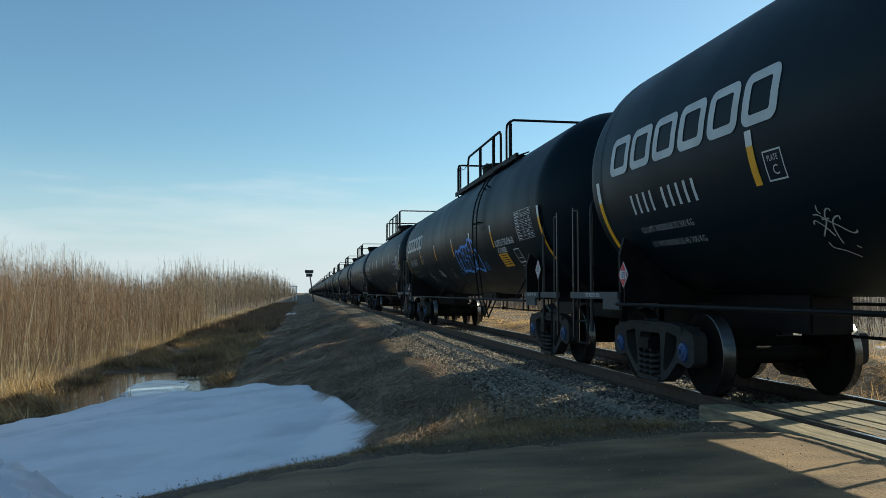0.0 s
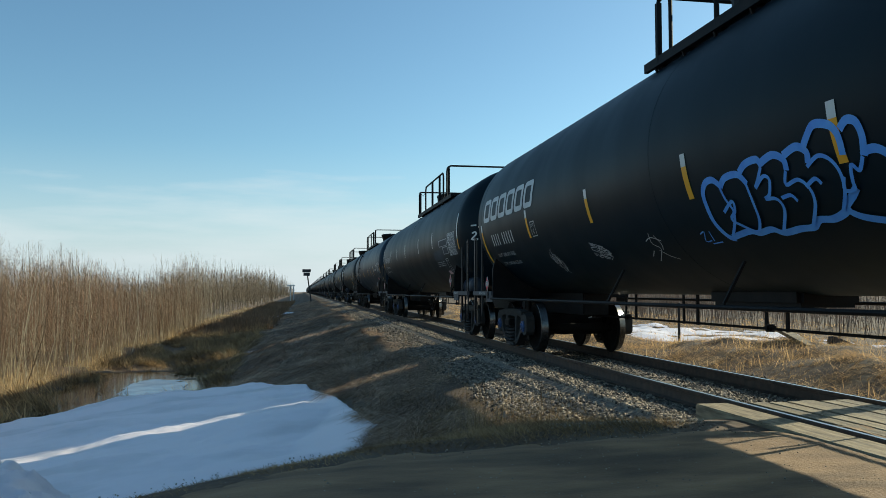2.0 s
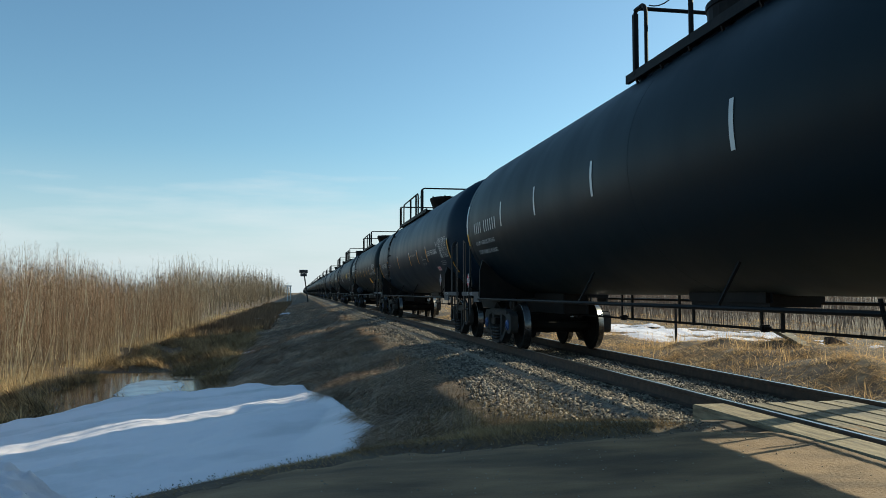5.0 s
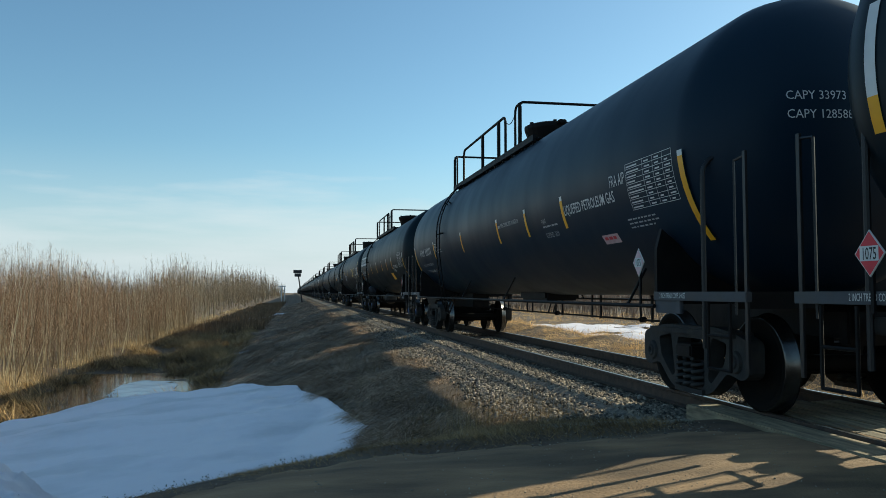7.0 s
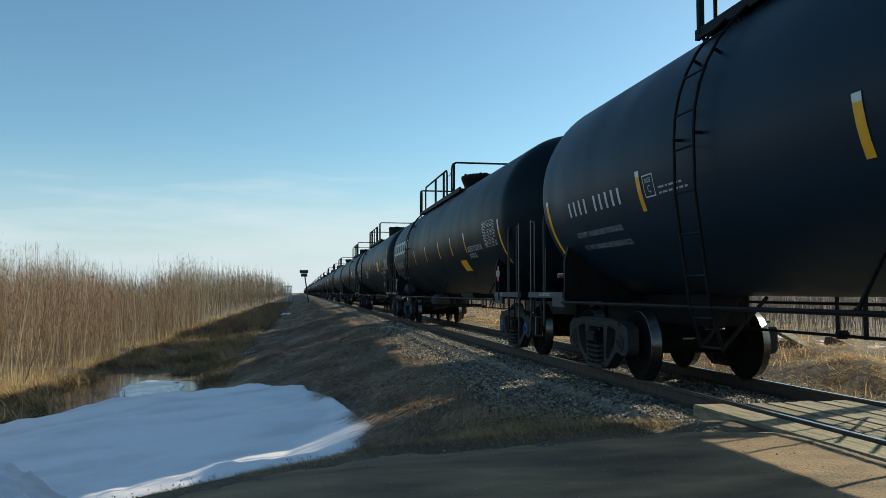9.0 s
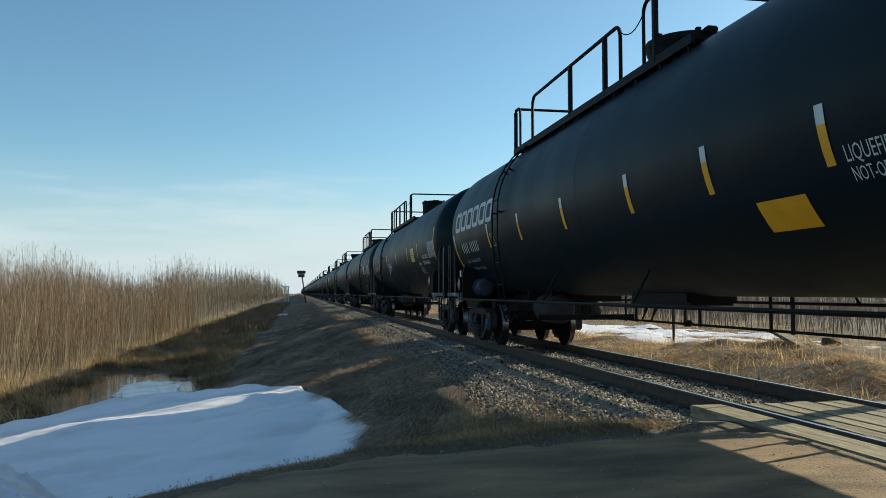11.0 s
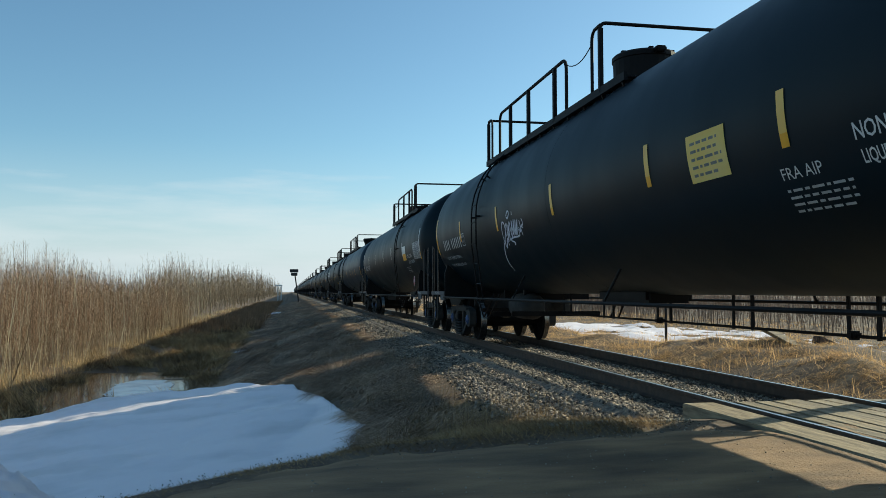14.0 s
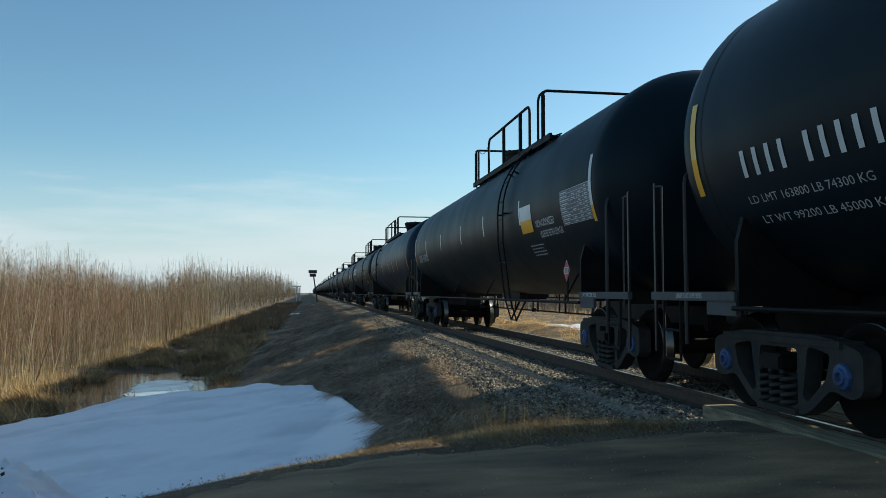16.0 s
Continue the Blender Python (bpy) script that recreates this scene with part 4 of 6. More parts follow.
def build_cars():
    # the first car, whose far end passes at the start
    c0 = placed(tank_car("black tank car with a white block emblem and flower scrawl", -8.8, 11.4, 8.6, ladder_y=-4.2, caps=True, **TYPE_A), 0)
    far_markings(c0, 0.0, "LD LMT 162300 LB 73 500 KG", "LT WT 100700 LB 45 700 KG")
    stripe(c0, 8.45, -0.1, -1.04)
    stripe(c0, 2.0, -0.14, -0.59)
    scrawl = [[(0.06, -0.99), (0.09, -0.99), (0.15, -1.06), (0.18, -1.15)],
              [(0.04, -1.02), (0.06, -0.99)],
              [(0.05, -1.14), (0.19, -1.02), (0.23, -0.95), (0.28, -0.9), (0.32, -0.9), (0.32, -0.92)],
              [(0.1, -0.93), (0.16, -0.94), (0.23, -1.0), (0.31, -1.06), (0.39, -1.13), (0.45, -1.13), (0.46, -1.11)],
              [(0.2, -1.23), (0.22, -1.13), (0.26, -1.03), (0.32, -0.98), (0.38, -0.97), (0.37, -1.0)],
              [(0.17, -0.98), (0.26, -0.98)],
              [(0.2, -0.85), (0.18, -0.9), (0.2, -0.93)],
              [(0.05, -1.2), (0.05, -1.26), (0.14, -1.3), (0.21, -1.35), (0.25, -1.39)],
              [(0.32, -1.26), (0.35, -1.29)]]
    strokes(c0, 4.54, scrawl, 0.014, M_PRINT, "thin white paint-marker flower scrawl")
    placard(c0, 7.74, 1.35, -1.5)

    # the second, with blue bubble-letter spray paint
    c1 = placed(tank_car("black tank car with blue bubble-letter spray paint", 11.4, 30.9, 8.52, ladder_y=-4.2, caps=True, **TYPE_A), 1)
    far_markings(c1, 0.0, "LD LMT 162600 LB 73 750 KG", "LT WT 100400 LB 45 550 KG")
    for y in (2.0, -0.8, -3.07, -5.2):
        stripe(c1, y, -0.13, -0.59)
    stripe(c1, 8.26, -0.12, -1.06, 0.15)
    stripe(c1, -8.64, -0.08, -1.02, 0.2)
    chart(c1, -7.19, -8.22, -0.06, -0.57)
    words(c1, "LIQUEFIED PETROLEUM GAS", -5.36, -0.585, 0.125, M_WHITE, 1.45, 0.002)
    words(c1, "NOT-ODORIZED", -5.37, -0.735, 0.11, M_WHITE, 0.72, 0.002)
    bm = B()
    rect(bm, 0, 0.68, -1.05, -0.75)
    part("yellow_notice", flank(bm, -5.33), M_YELLOW, c1, "yellow emergency notice panel")
    bm = B()
    for k in range(5):
        rect(bm, 0.06, 0.62 - 0.03 * (k % 2), -1.0 + k * 0.05, -0.98 + k * 0.05)
    part("notice_print", flank(bm, -5.33, 0.009), M_INK, c1)
    bm = B()
    ring(bm, [(0, -1.0), (0.38, -1.0), (0.38, -0.7), (0, -0.7)], [(0.02, -0.98), (0.36, -0.98), (0.36, -0.72), (0.02, -0.72)])
    rect(bm, 0.02, 0.36, -0.9, -0.89)
    part("stencil_frame", flank(bm, -6.54), M_WHITE, c1)
    small_print(c1, -6.55, -6.95, -1.06, 4, 0.045, M_PRINT, 3)
    placard(c1, -8.56, 1.51, faded=True)
    placard(c1, 7.9, 1.3)
    crown = [[(0.32, -1.07), (0.23, -1.04), (0.15, -0.88), (0.16, -0.7), (0.19, -0.56), (0.29, -0.47), (0.43, -0.46), (0.54, -0.54)],
             [(0.53, -0.54), (0.65, -0.47), (0.86, -0.47), (0.96, -0.57)], [(0.9, -0.46), (1.02, -0.4), (1.2, -0.39), (1.25, -0.46)],
             [(1.24, -0.43), (1.43, -0.39), (1.56, -0.45), (1.56, -0.54)], [(1.57, -0.42), (1.75, -0.38), (1.86, -0.44), (1.84, -0.53)]]
    peaks = [[(1.83, -0.41), (1.91, -0.33), (2.01, -0.26), (2.16, -0.29), (2.23, -0.35), (2.25, -0.43), (2.24, -0.53)],
             [(2.28, -0.35), (2.36, -0.3), (2.45, -0.33), (2.48, -0.44), (2.44, -0.57)],
             [(2.45, -0.54), (2.57, -0.54), (2.67, -0.61), (2.71, -0.74), (2.66, -0.91), (2.55, -1.06)]]
    foot = [[(0.31, -1.05), (0.63, -1.01), (0.76, -1.04), (0.98, -1.02), (1.11, -1.07), (1.36, -1.05), (1.53, -1.05), (1.65, -0.99), (1.82, -1.0), (1.98, -0.96), (2.05, -0.91)],
            [(2.55, -1.06), (2.41, -1.08), (2.25, -1.05), (2.1, -1.0), (2.03, -0.92), (2.17, -0.83), (2.24, -0.78)]]
    inner = [[(0.53, -0.54), (0.55, -0.66), (0.59, -0.78), (0.5, -0.9), (0.31, -1.05)], [(0.96, -0.57), (0.95, -0.74), (0.9, -0.91), (0.77, -1.04)],
             [(0.43, -0.78), (0.64, -0.69), (0.62, -0.78), (0.49, -0.86), (0.6, -0.94), (0.77, -1.04)],
             [(1.25, -0.46), (1.15, -0.56), (1.08, -0.62), (1.24, -0.54), (1.31, -0.58), (1.23, -0.7), (1.15, -0.73), (1.3, -0.75), (1.32, -0.86), (1.12, -1.06)],
             [(1.56, -0.54), (1.5, -0.65), (1.67, -0.63), (1.76, -0.72), (1.73, -0.85), (1.55, -1.03)]]
    curls = [[(1.37, -0.75), (1.5, -0.74), (1.55, -0.8)], [(1.83, -0.55), (1.99, -0.49), (2.11, -0.54), (2.16, -0.65), (2.12, -0.79), (1.99, -0.94)],
             [(1.73, -0.7), (1.87, -0.65), (1.92, -0.7)], [(2.44, -0.57), (2.36, -0.66), (2.3, -0.61), (2.25, -0.72), (2.23, -0.79), (2.13, -0.78), (2.18, -0.68)]]
    strokes(c1, -0.85, crown + peaks + foot, 0.066, M_GRAFBLUE, "thick blue outline of bubble-letter spray paint")
    strokes(c1, -0.85, inner + curls, 0.034, M_GRAFBLUE, "thin blue inner lines of bubble-letter spray paint", lift=0.017)
    strokes(c1, -0.85, [[(2.92, -0.87), (2.87, -0.98), (2.87, -1.09)], [(3.03, -0.85), (3.07, -0.93), (3.05, -1.08)], [(2.8, -1.04), (2.91, -1.09)]], 0.024, M_GRAFBLUE, "small blue spray tag")
    strokes(c1, -0.6, [[(0.0, -0.97), (0.1, -0.95), (0.02, -1.06), (0.14, -1.06)], [(0.2, -0.95), (0.18, -1.07)], [(0.12, -1.1), (0.32, -1.09)]], 0.014, M_GRAFBLUE, "thin blue paint-marker scrawl")
    scribble(c1, 4.2, -1.08, 0.13, 0.2, 30, 26, 5, "white scrawled doodle of close strokes")
    scribble(c1, 2.2, -1.02, 0.27, 0.11, -14, 24, 6, "white scrawled doodle of close strokes")
    strokes(c1, 0.82, [[(0.3, -0.86), (0.24, -1.0), (0.36, -1.08), (0.2, -1.2), (0.1, -1.26)], [(0.12, -0.96), (0.3, -0.92), (0.5, -0.98)], [(0.3, -1.1), (0.44, -1.2), (0.6, -1.26)], [(0.4, -0.9), (0.46, -1.02), (0.4, -1.1)], [(0.02, -1.18), (0.16, -1.1)]], 0.012, M_PRINT, "thin white paint-marker stick doodle")

    # the third: grey panels, white end scrawl
    c2 = placed(tank_car("black tank car with grey panels and a scrawled end", 30.9, 51.3, 8.98, ladder_y=-4.2, caps=True, low_ladder=True, tank_at=-8.35, **TYPE_D), 2)
    for y in (8.9, -8.95):
        stripe(c2, y, 0.42, -0.46, 0.72)
    for y in (3.72, 1.15, -2.28, -5.12, 5.9):
        stripe(c2, y, 0.2, -0.26, 1.0, 0.075)
    bars(c2, 8.25, 6.28, -0.26, -0.03, (4, 6), M_WHITE)
    words(c2, "LD LMT 163000 LB  73950 KG", 8.25, -0.5, 0.085, M_WHITE, 1.6)
    words(c2, "LT WT 100000 LB  45350 KG", 8.25, -0.7, 0.085, M_WHITE, 1.6)
    for y0, y1, w1, w0, rim in ((-6.25, -7.5, -0.1, -0.28, True), (-6.75, -7.5, -0.3, -0.5, True), (-5.15, -6.7, -0.34, -0.62, False)):
        bm = B()
        rect(bm, 0, y0 - y1, w0, w1)
        part("repaint_patch", flank(bm, y0, 0.005), M_DULLPATCH, c2, "dull grey repainted patch")
        if rim:
            bm, a = B(), y0 - y1
            ring(bm, [(0, w0), (a, w0), (a, w1), (0, w1)], [(0.05, w0 + 0.015), (a - 0.06, w0 + 0.015), (a - 0.06, w1 - 0.02), (0.05, w1 - 0.02)])
            part("patch_rim", flank(bm, y0, 0.008), M_PRINT, c2, "pale worn rim of a repainted patch")
    words(c2, "NON-ODORIZED", -6.75, -1.12, 0.1, M_PRINT, 0.95)
    chart(c2, -7.62, -8.6, 0.0, -0.57, True, 4)
    small_print(c2, -5.3, -6.5, -0.68, 3, 0.055, M_PRINT, 5)
    plate_box(c2, -6.7, -7.05, -0.62, -0.98)
    bm = B()
    rect(bm, 0, 0.4, -1.1, -0.98)
    part("red_notice", flank(bm, -6.2), M_PALERED, c2, "faded red and white notice")
    placard(c2, -7.9, 1.42)
    placard(c2, 9.0, 1.4)
    # spray on its near end: two rows of loose strokes
    head_scrawl(c2, 8.98)

    # the fourth: glossy, yellow strips, printed table
    c3 = placed(tank_car("glossy black tank car with yellow reflective strips", 51.3, 71.7, 8.76, ladder_y=4.0, caps=False, far_truck=2.35, blue_black=True, **TYPE_B), 3)
    for y in (1.7, -1.59, -3.44, -5.27, 5.31):
        stripe(c3, y, -0.14, -0.6, 0.14)
    stripe(c3, 8.6, -0.13, -1.1, 0.06)
    stripe(c3, -8.85, -0.1, -1.06, 0.06)
    bars(c3, 7.74, 5.8, -0.45, -0.25, (4, 5), M_WHITE)
    load_lines(c3, 7.7, -0.76, "LD LMT 162600 LBS 73750 KGS", "LT WT 100400 LBS 45550 KGS", 1.6)
    plate_box(c3, 5.19, 4.93, -0.21, -0.46)
    small_print(c3, 4.85, 4.2, -0.37, 2, 0.06, M_PRINT, 8)
    words(c3, "LIQUEFIED PETROLEUM GAS", -5.33, -0.42, 0.135, M_WHITE, 1.8, 0.002)
    words(c3, "FRA AIP", -7.05, -0.25, 0.14, M_WHITE, 0.45)
    chart(c3, -7.55, -8.68, -0.05, -0.57, False, 7)
    words(c3, "PAINT", -4.24, -0.46, 0.08, M_PRINT, 0.22)
    small_print(c3, -4.26, -5.05, -0.49, 1, 0.075, M_PRINT, 9)
    words(c3, "CGRD 02 - 2019", -4.28, -0.68, 0.08, M_PRINT, 0.58)
    small_print(c3, -1.68, -1.82, -0.27, 1, 0.14, M_PRINT, 10)
    words(c3, "INCH CERAMIC FIBER INSULATION", -1.87, -0.32, 0.075, M_PRINT, 1.15)
    small_print(c3, -7.3, -8.1, -0.66, 3, 0.05, M_PRINT, 12)
    bm = B()
    rect(bm, 0, 0.5, -0.93, -0.8)
    part("red_notice", flank(bm, -6.33), M_PALERED, c3, "faded red and white notice")
    small_print(c3, -6.38, -6.8, -0.83, 1, 0.12, M_RED, 13)
    placard(c3, -7.8, 1.47, faded=True)
    bm = B()
    box(bm, -0.8, -0.45, 9.78, 9.98, 1.3, 1.5, 0.03)
    tube(bm, [(-0.95, 9.88, 1.42), (-0.3, 9.88, 1.46)], 0.04, 8)
    tube(bm, [(-0.62, 9.88, 1.5), (-0.58, 9.86, 1.64), (-0.4, 9.86, 1.66)], 0.025, 6)
    tube(bm, [(-0.7, 9.88, 1.3), (-0.72, 9.88, 1.1)], 0.05, 8)
    part("hand_brake_gear", recalc(bm), M_PALECAST, c3, "pale dusty hand brake gear")
    head_words(c3, 8.76, [("CAPY 33973", -0.2), ("CAPY 128588", -0.38)])

    # the fifth: emblem and yellow square
    c4 = placed(tank_car("black tank car with a white block emblem and yellow notice", 71.7, 91.8, 8.7, ladder_y=4.1, caps=True, tank_at=8.1, gear=True, **TYPE_B), 4)
    far_markings(c4, 0.26, "LD LMT 163400 LB 74 150 KG", "LT WT 99600 LB 45 150 KG")
    stripe(c4, 8.53, -0.12, -1.05, 0.25)
    stripe(c4, -8.5, -0.1, -1.0, 0.2)
    for y in (2.94, 0.62, -1.7, -3.5, -5.2):
        stripe(c4, y, -0.13, -0.59, 0.32)
    chart(c4, -7.15, -8.2, -0.06, -0.57)
    words(c4, "LIQUEFIED PETROLEUM GAS", -5.36, -0.585, 0.125, M_WHITE, 1.45)
    words(c4, "NOT-ODORIZED", -5.37, -0.735, 0.11, M_WHITE, 0.72)
    bm = B()
    rect(bm, 0, 0.68, -1.05, -0.75)
    part("yellow_notice", flank(bm, -4.1), M_YELLOW, c4, "yellow emergency notice panel")
    placard(c4, -8.4, 1.5)
    placard(c4, 8.11, 1.35)
    part("reflector_white", recalc(box(B(), -1.51, -1.495, 7.81, 7.93, 1.52, 1.66, 0.003)), M_RSILVER, c4, "white reflective square")

    # the sixth: white tag, pale yellow notice
    c5 = placed(tank_car("black tank car with a white spray tag and pale notice", 91.8, 112.6, 9.0, ladder_y=4.3, caps=True, gear=True, **TYPE_C), 5)
    for y in (8.9, -8.92):
        stripe(c5, y, 0.34, -0.57, 0.6 if y > 0 else 0.35, 0.1, M_PALEREF)
    for y, k in ((6.08, 0.8), (2.88, 0.82), (-0.26, 0.75), (-3.45, 0.75), (-5.83, 0.75), (2.1, 0.9)):
        if y != 2.1:
            stripe(c5, y, 0.06, -0.39, k, 0.1, M_PALEREF)
    bars(c5, 8.15, 6.1, -0.5, -0.26, (4, 6), M_WHITE)
    load_lines(c5, 8.17, -0.74, "LD LMT 163800 LB 74300 KG", "LT WT 99200 LB 45000 KG", 1.6)
    plate_box(c5, 6.0, 5.75, -0.22, -0.49)
    chart(c5, -7.82, -8.86, -0.03, -0.47, True, 14)
    words(c5, "NON-ODORIZED", -6.56, -0.47, 0.12, M_WHITE, 1.1, 0.002)
    words(c5, "LIQUEFIED PETROLEUM GAS", -6.58, -0.64, 0.1, M_WHITE, 1.18, 0.002)
    words(c5, "FRA AIP", -5.66, -0.64, 0.1, M_WHITE, 0.5)
    small_print(c5, -5.66, -6.4, -0.72, 4, 0.06, M_PRINT, 15)
    bm = B()
    rect(bm, 0, 0.68, -0.48, -0.03)
    part("pale_notice", flank(bm, -4.33), M_PALEYELLOW, c5, "faded pale yellow emergency notice")
    small_print(c5, -4.4, -4.95, -0.1, 5, 0.075, M_FADEINK, 16)
    tag = [[(0.04, -0.74), (0.06, -0.59), (0.12, -0.38), (0.22, -0.26), (0.34, -0.31), (0.31, -0.44), (0.11, -0.59), (0.05, -0.73), (0.31, -0.56), (0.25, -0.69)],
           [(0.29, -0.52), (0.39, -0.34), (0.49, -0.33), (0.34, -0.62), (0.58, -0.33), (0.45, -0.61), (0.68, -0.28), (0.64, -0.57), (0.82, -0.28), (0.76, -0.54), (0.95, -0.27), (0.85, -0.53), (1.06, -0.28), (0.91, -0.54), (1.17, -0.29), (0.98, -0.55)],
           [(0.98, -0.55), (1.09, -0.56), (1.14, -0.45)],
           [(1.28, -0.31), (1.27, -0.57)],
           [(1.18, -0.42), (1.2, -0.5), (1.31, -0.41)],
           [(1.41, -0.29), (1.45, -0.38), (1.34, -0.42), (1.41, -0.45)],
           [(1.01, -0.57), (0.67, -0.57), (0.51, -0.61), (0.69, -0.66), (0.63, -0.7)],
           [(0.54, -0.18), (0.64, -0.1), (0.73, -0.14), (0.62, -0.22), (0.54, -0.18)],
           [(0.9, -0.13), (0.9, -0.19)],
           [(0.03, -0.62), (-0.22, -0.81), (-0.4, -1.01), (-0.46, -1.22)]]
    strokes(c5, 2.72, tag, 0.03, M_SPRAYWHITE, "white looping spray tag")
    placard(c5, -8.0, 1.48)

    # the seventh, last of those that come near
    c6 = placed(tank_car("black tank car with faint scrawls and white panel", 112.6, 133.3, 9.0, ladder_y=-4.2, caps=True, **TYPE_D), 6)
    for y in (8.9, -8.92):
        stripe(c6, y, 0.36, -0.55, 0.75)
    for y in (3.42, 0.36, -2.25, -5.25, 6.3):
        stripe(c6, y, 0.14, -0.3, 1.0, 0.075)
    chart(c6, -7.62, -8.86, 0.0, -0.5, True, 18)
    bm = B()
    rect(bm, 0, 0.7, -0.47, 0.0)
    part("pale_notice", flank(bm, -5.3), M_RSILVER, c6, "white and yellow notice")
    bm = B()
    rect(bm, 0, 0.7, -0.47, -0.25)
    part("notice_foot", flank(bm, -5.3, 0.009), M_YELLOW, c6)
    words(c6, "NON-ODORIZED", -6.2, -0.42, 0.12, M_WHITE, 1.0)
    words(c6, "LIQUEFIED PETROLEUM GAS", -6.3, -0.6, 0.11, M_WHITE, 1.2)
    small_print(c6, -5.5, -6.3, -0.7, 4, 0.06, M_PRINT, 19)
    bars(c6, 8.1, 6.1, -0.5, -0.26, (4, 6), M_WHITE)
    strokes(c6, 1.2, [[(0.0, -0.9), (0.2, -0.6), (0.3, -0.9), (0.5, -0.6), (0.6, -0.9)], [(0.7, -0.6), (0.8, -0.9), (1.0, -0.6), (1.1, -0.9)]], 0.04, M_FADETAG, "faint grey spray tag")
    strokes(c6, -1.6, [[(0.0, -0.9), (0.2, -0.5), (0.35, -0.9), (0.5, -0.4)]], 0.04, M_FADETAG, "faint grey spray tag")
    placard(c6, -7.8, 1.46)

    # the cars behind, up to the horizon
    y = COUPLINGS[-1]
    order = [c3, c1, c6, c4, c5, c3, c6, c1]
    lens = {c1: 19.6, c3: 20.4, c4: 20.1, c5: 20.8, c6: 20.7}
    for k in range(40):
        src = order[k % len(order)]
        CARS.append((src, y + lens[src] / 2, k))
        y += lens[src]


def head_words(car, half, rows):
    for text, w in rows:
        bm = text_bm(text, 0.12, 0.9)
        for v in bm.verts:
            x, z = -0.75 + v.co.x, w + v.co.y
            rr = min((x * x + z * z) / (R * R), 0.99)
            v.co = (x, -(half + 0.76 * math.sqrt(1 - rr)) - 0.008, ZC + z + 0.5)
        # sits on the domed end that faces the camera
        for v in bm.verts:
            x, z = v.co.x, v.co.z - ZC
            rr = min((x * x + z * z) / (R * R), 0.99)
            v.co.y = -(half + 0.76 * math.sqrt(1 - rr)) - 0.008
        part("lettering", bm, M_WHITE, car)


def head_scrawl(car, half):
    lines = [[(-1.12, 0.42), (-0.82, 0.44)], [(-0.72, 0.36), (-0.5, 0.37)], [(-0.3, 0.38), (-0.06, 0.4)], [(0.04, 0.34), (0.2, 0.36)],
             [(-1.05, 0.1), (-0.9, 0.16), (-0.84, 0.06), (-1.06, -0.14), (-0.72, -0.14)], [(-0.6, 0.02), (-0.5, 0.12), (-0.42, 0.0), (-0.52, -0.12), (-0.6, 0.02)],
             [(-0.34, 0.08), (-0.2, 0.16), (-0.14, 0.04), (-0.36, -0.14), (0.0, -0.14)], [(0.06, 0.02), (0.16, 0.14), (0.26, 0.02), (0.16, -0.12), (0.06, 0.02)]]
    bm = B()
    for pts in lines:
        ribbon(bm, [(-1.0 + (a + 0.42) * 0.4, -0.05 + (b - 0.2) * 0.58) for a, b in pts], 0.036)
    bmesh.ops.subdivide_edges(bm, edges=bm.edges[:], cuts=1)
    for v in bm.verts:
        x, z = v.co.x, v.co.y
        rr = min((x * x + z * z) / (R * R), 0.99)
        v.co = (x, -(half + 0.76 * math.sqrt(1 - rr)) - 0.01, ZC + z)
    recalc(bm)
    part("spray_paint", bm, M_WHITE, car, "two rows of white spray strokes")


M_PALEREF = material("pale_yellow_reflective", (0.95, 0.6, 0.14), 0.45, color2=(0.88, 0.52, 0.1), scale=5)
M_PALECAST = material("pale_dusty_casting", (0.3, 0.29, 0.26), 0.7, color2=(0.12, 0.11, 0.1), scale=14, bump=0.3)
M_SPRAYWHITE = material("thin_white_spray", (0.8, 0.8, 0.85), 0.65, color2=(0.5, 0.52, 0.58), scale=9)
M_FADETAG = material("faded_spray", (0.018, 0.026, 0.03), 0.6, color2=(0.032, 0.042, 0.047), scale=7)
M_PALERED = material("faded_red_notice", (0.6, 0.42, 0.42), 0.6, color2=(0.5, 0.3, 0.3), scale=12)
M_PALEYELLOW = material("faded_yellow_notice", (0.9, 0.58, 0.07), 0.6, color2=(0.85, 0.62, 0.2), scale=2)
M_DULLPATCH = material("dull_patch_paint", (0.05, 0.054, 0.062), 0.7, color2=(0.03, 0.034, 0.04), scale=3)
M_FADEINK = material("faded_print", (0.16, 0.15, 0.14), 0.6, color2=(0.24, 0.22, 0.18), scale=7)
build_cars()
SMALL = ("rung", "brake_lever", "gear_bracket", "lettering", "small_print", "inspection_table", "stencil_frame", "notice_print", "placard_number", "placard_field", "placard_band", "placard", "placard_post",
         "spray_paint", "spring", "brake_beam", "repaint_patch", "patch_rim", "sill_step", "red_notice")
FARTHER = ("number_bar", "bearing_cap", "brake_rod", "air_pipe", "hanger", "rod_joint", "emblem_block", "draft_sill", "coupler", "air_reservoir", "reflector_yellow", "jacket_band",
           "cross_handrail", "rail_post", "grab_post", "table_panel", "pale_notice", "yellow_notice", "notice_foot", "end_post", "side_beam")
near = [(c[0], c[1]) for c in CARS if len(c) == 2]
ALL_CARS = list(near)
for c in CARS:
    if len(c) == 3:
        far = copy_thing(c[0], Matrix.Identity(4))
        drop = SMALL if c[2] < 6 else SMALL + FARTHER
        for o in far.children_recursive:
            if o.name.split(".")[0] == "wheel":
                o.data = wheel_mesh("far_wheel", 14)
            if o.name.split(".")[0] in drop:
                bpy.data.objects.remove(o)
        tagged(far, "black tank car in the long train behind")
        ALL_CARS.append((far, c[1]))
for ob, s in ALL_CARS:
    ob.matrix_basis = pose(TRACK_X, s, 0)


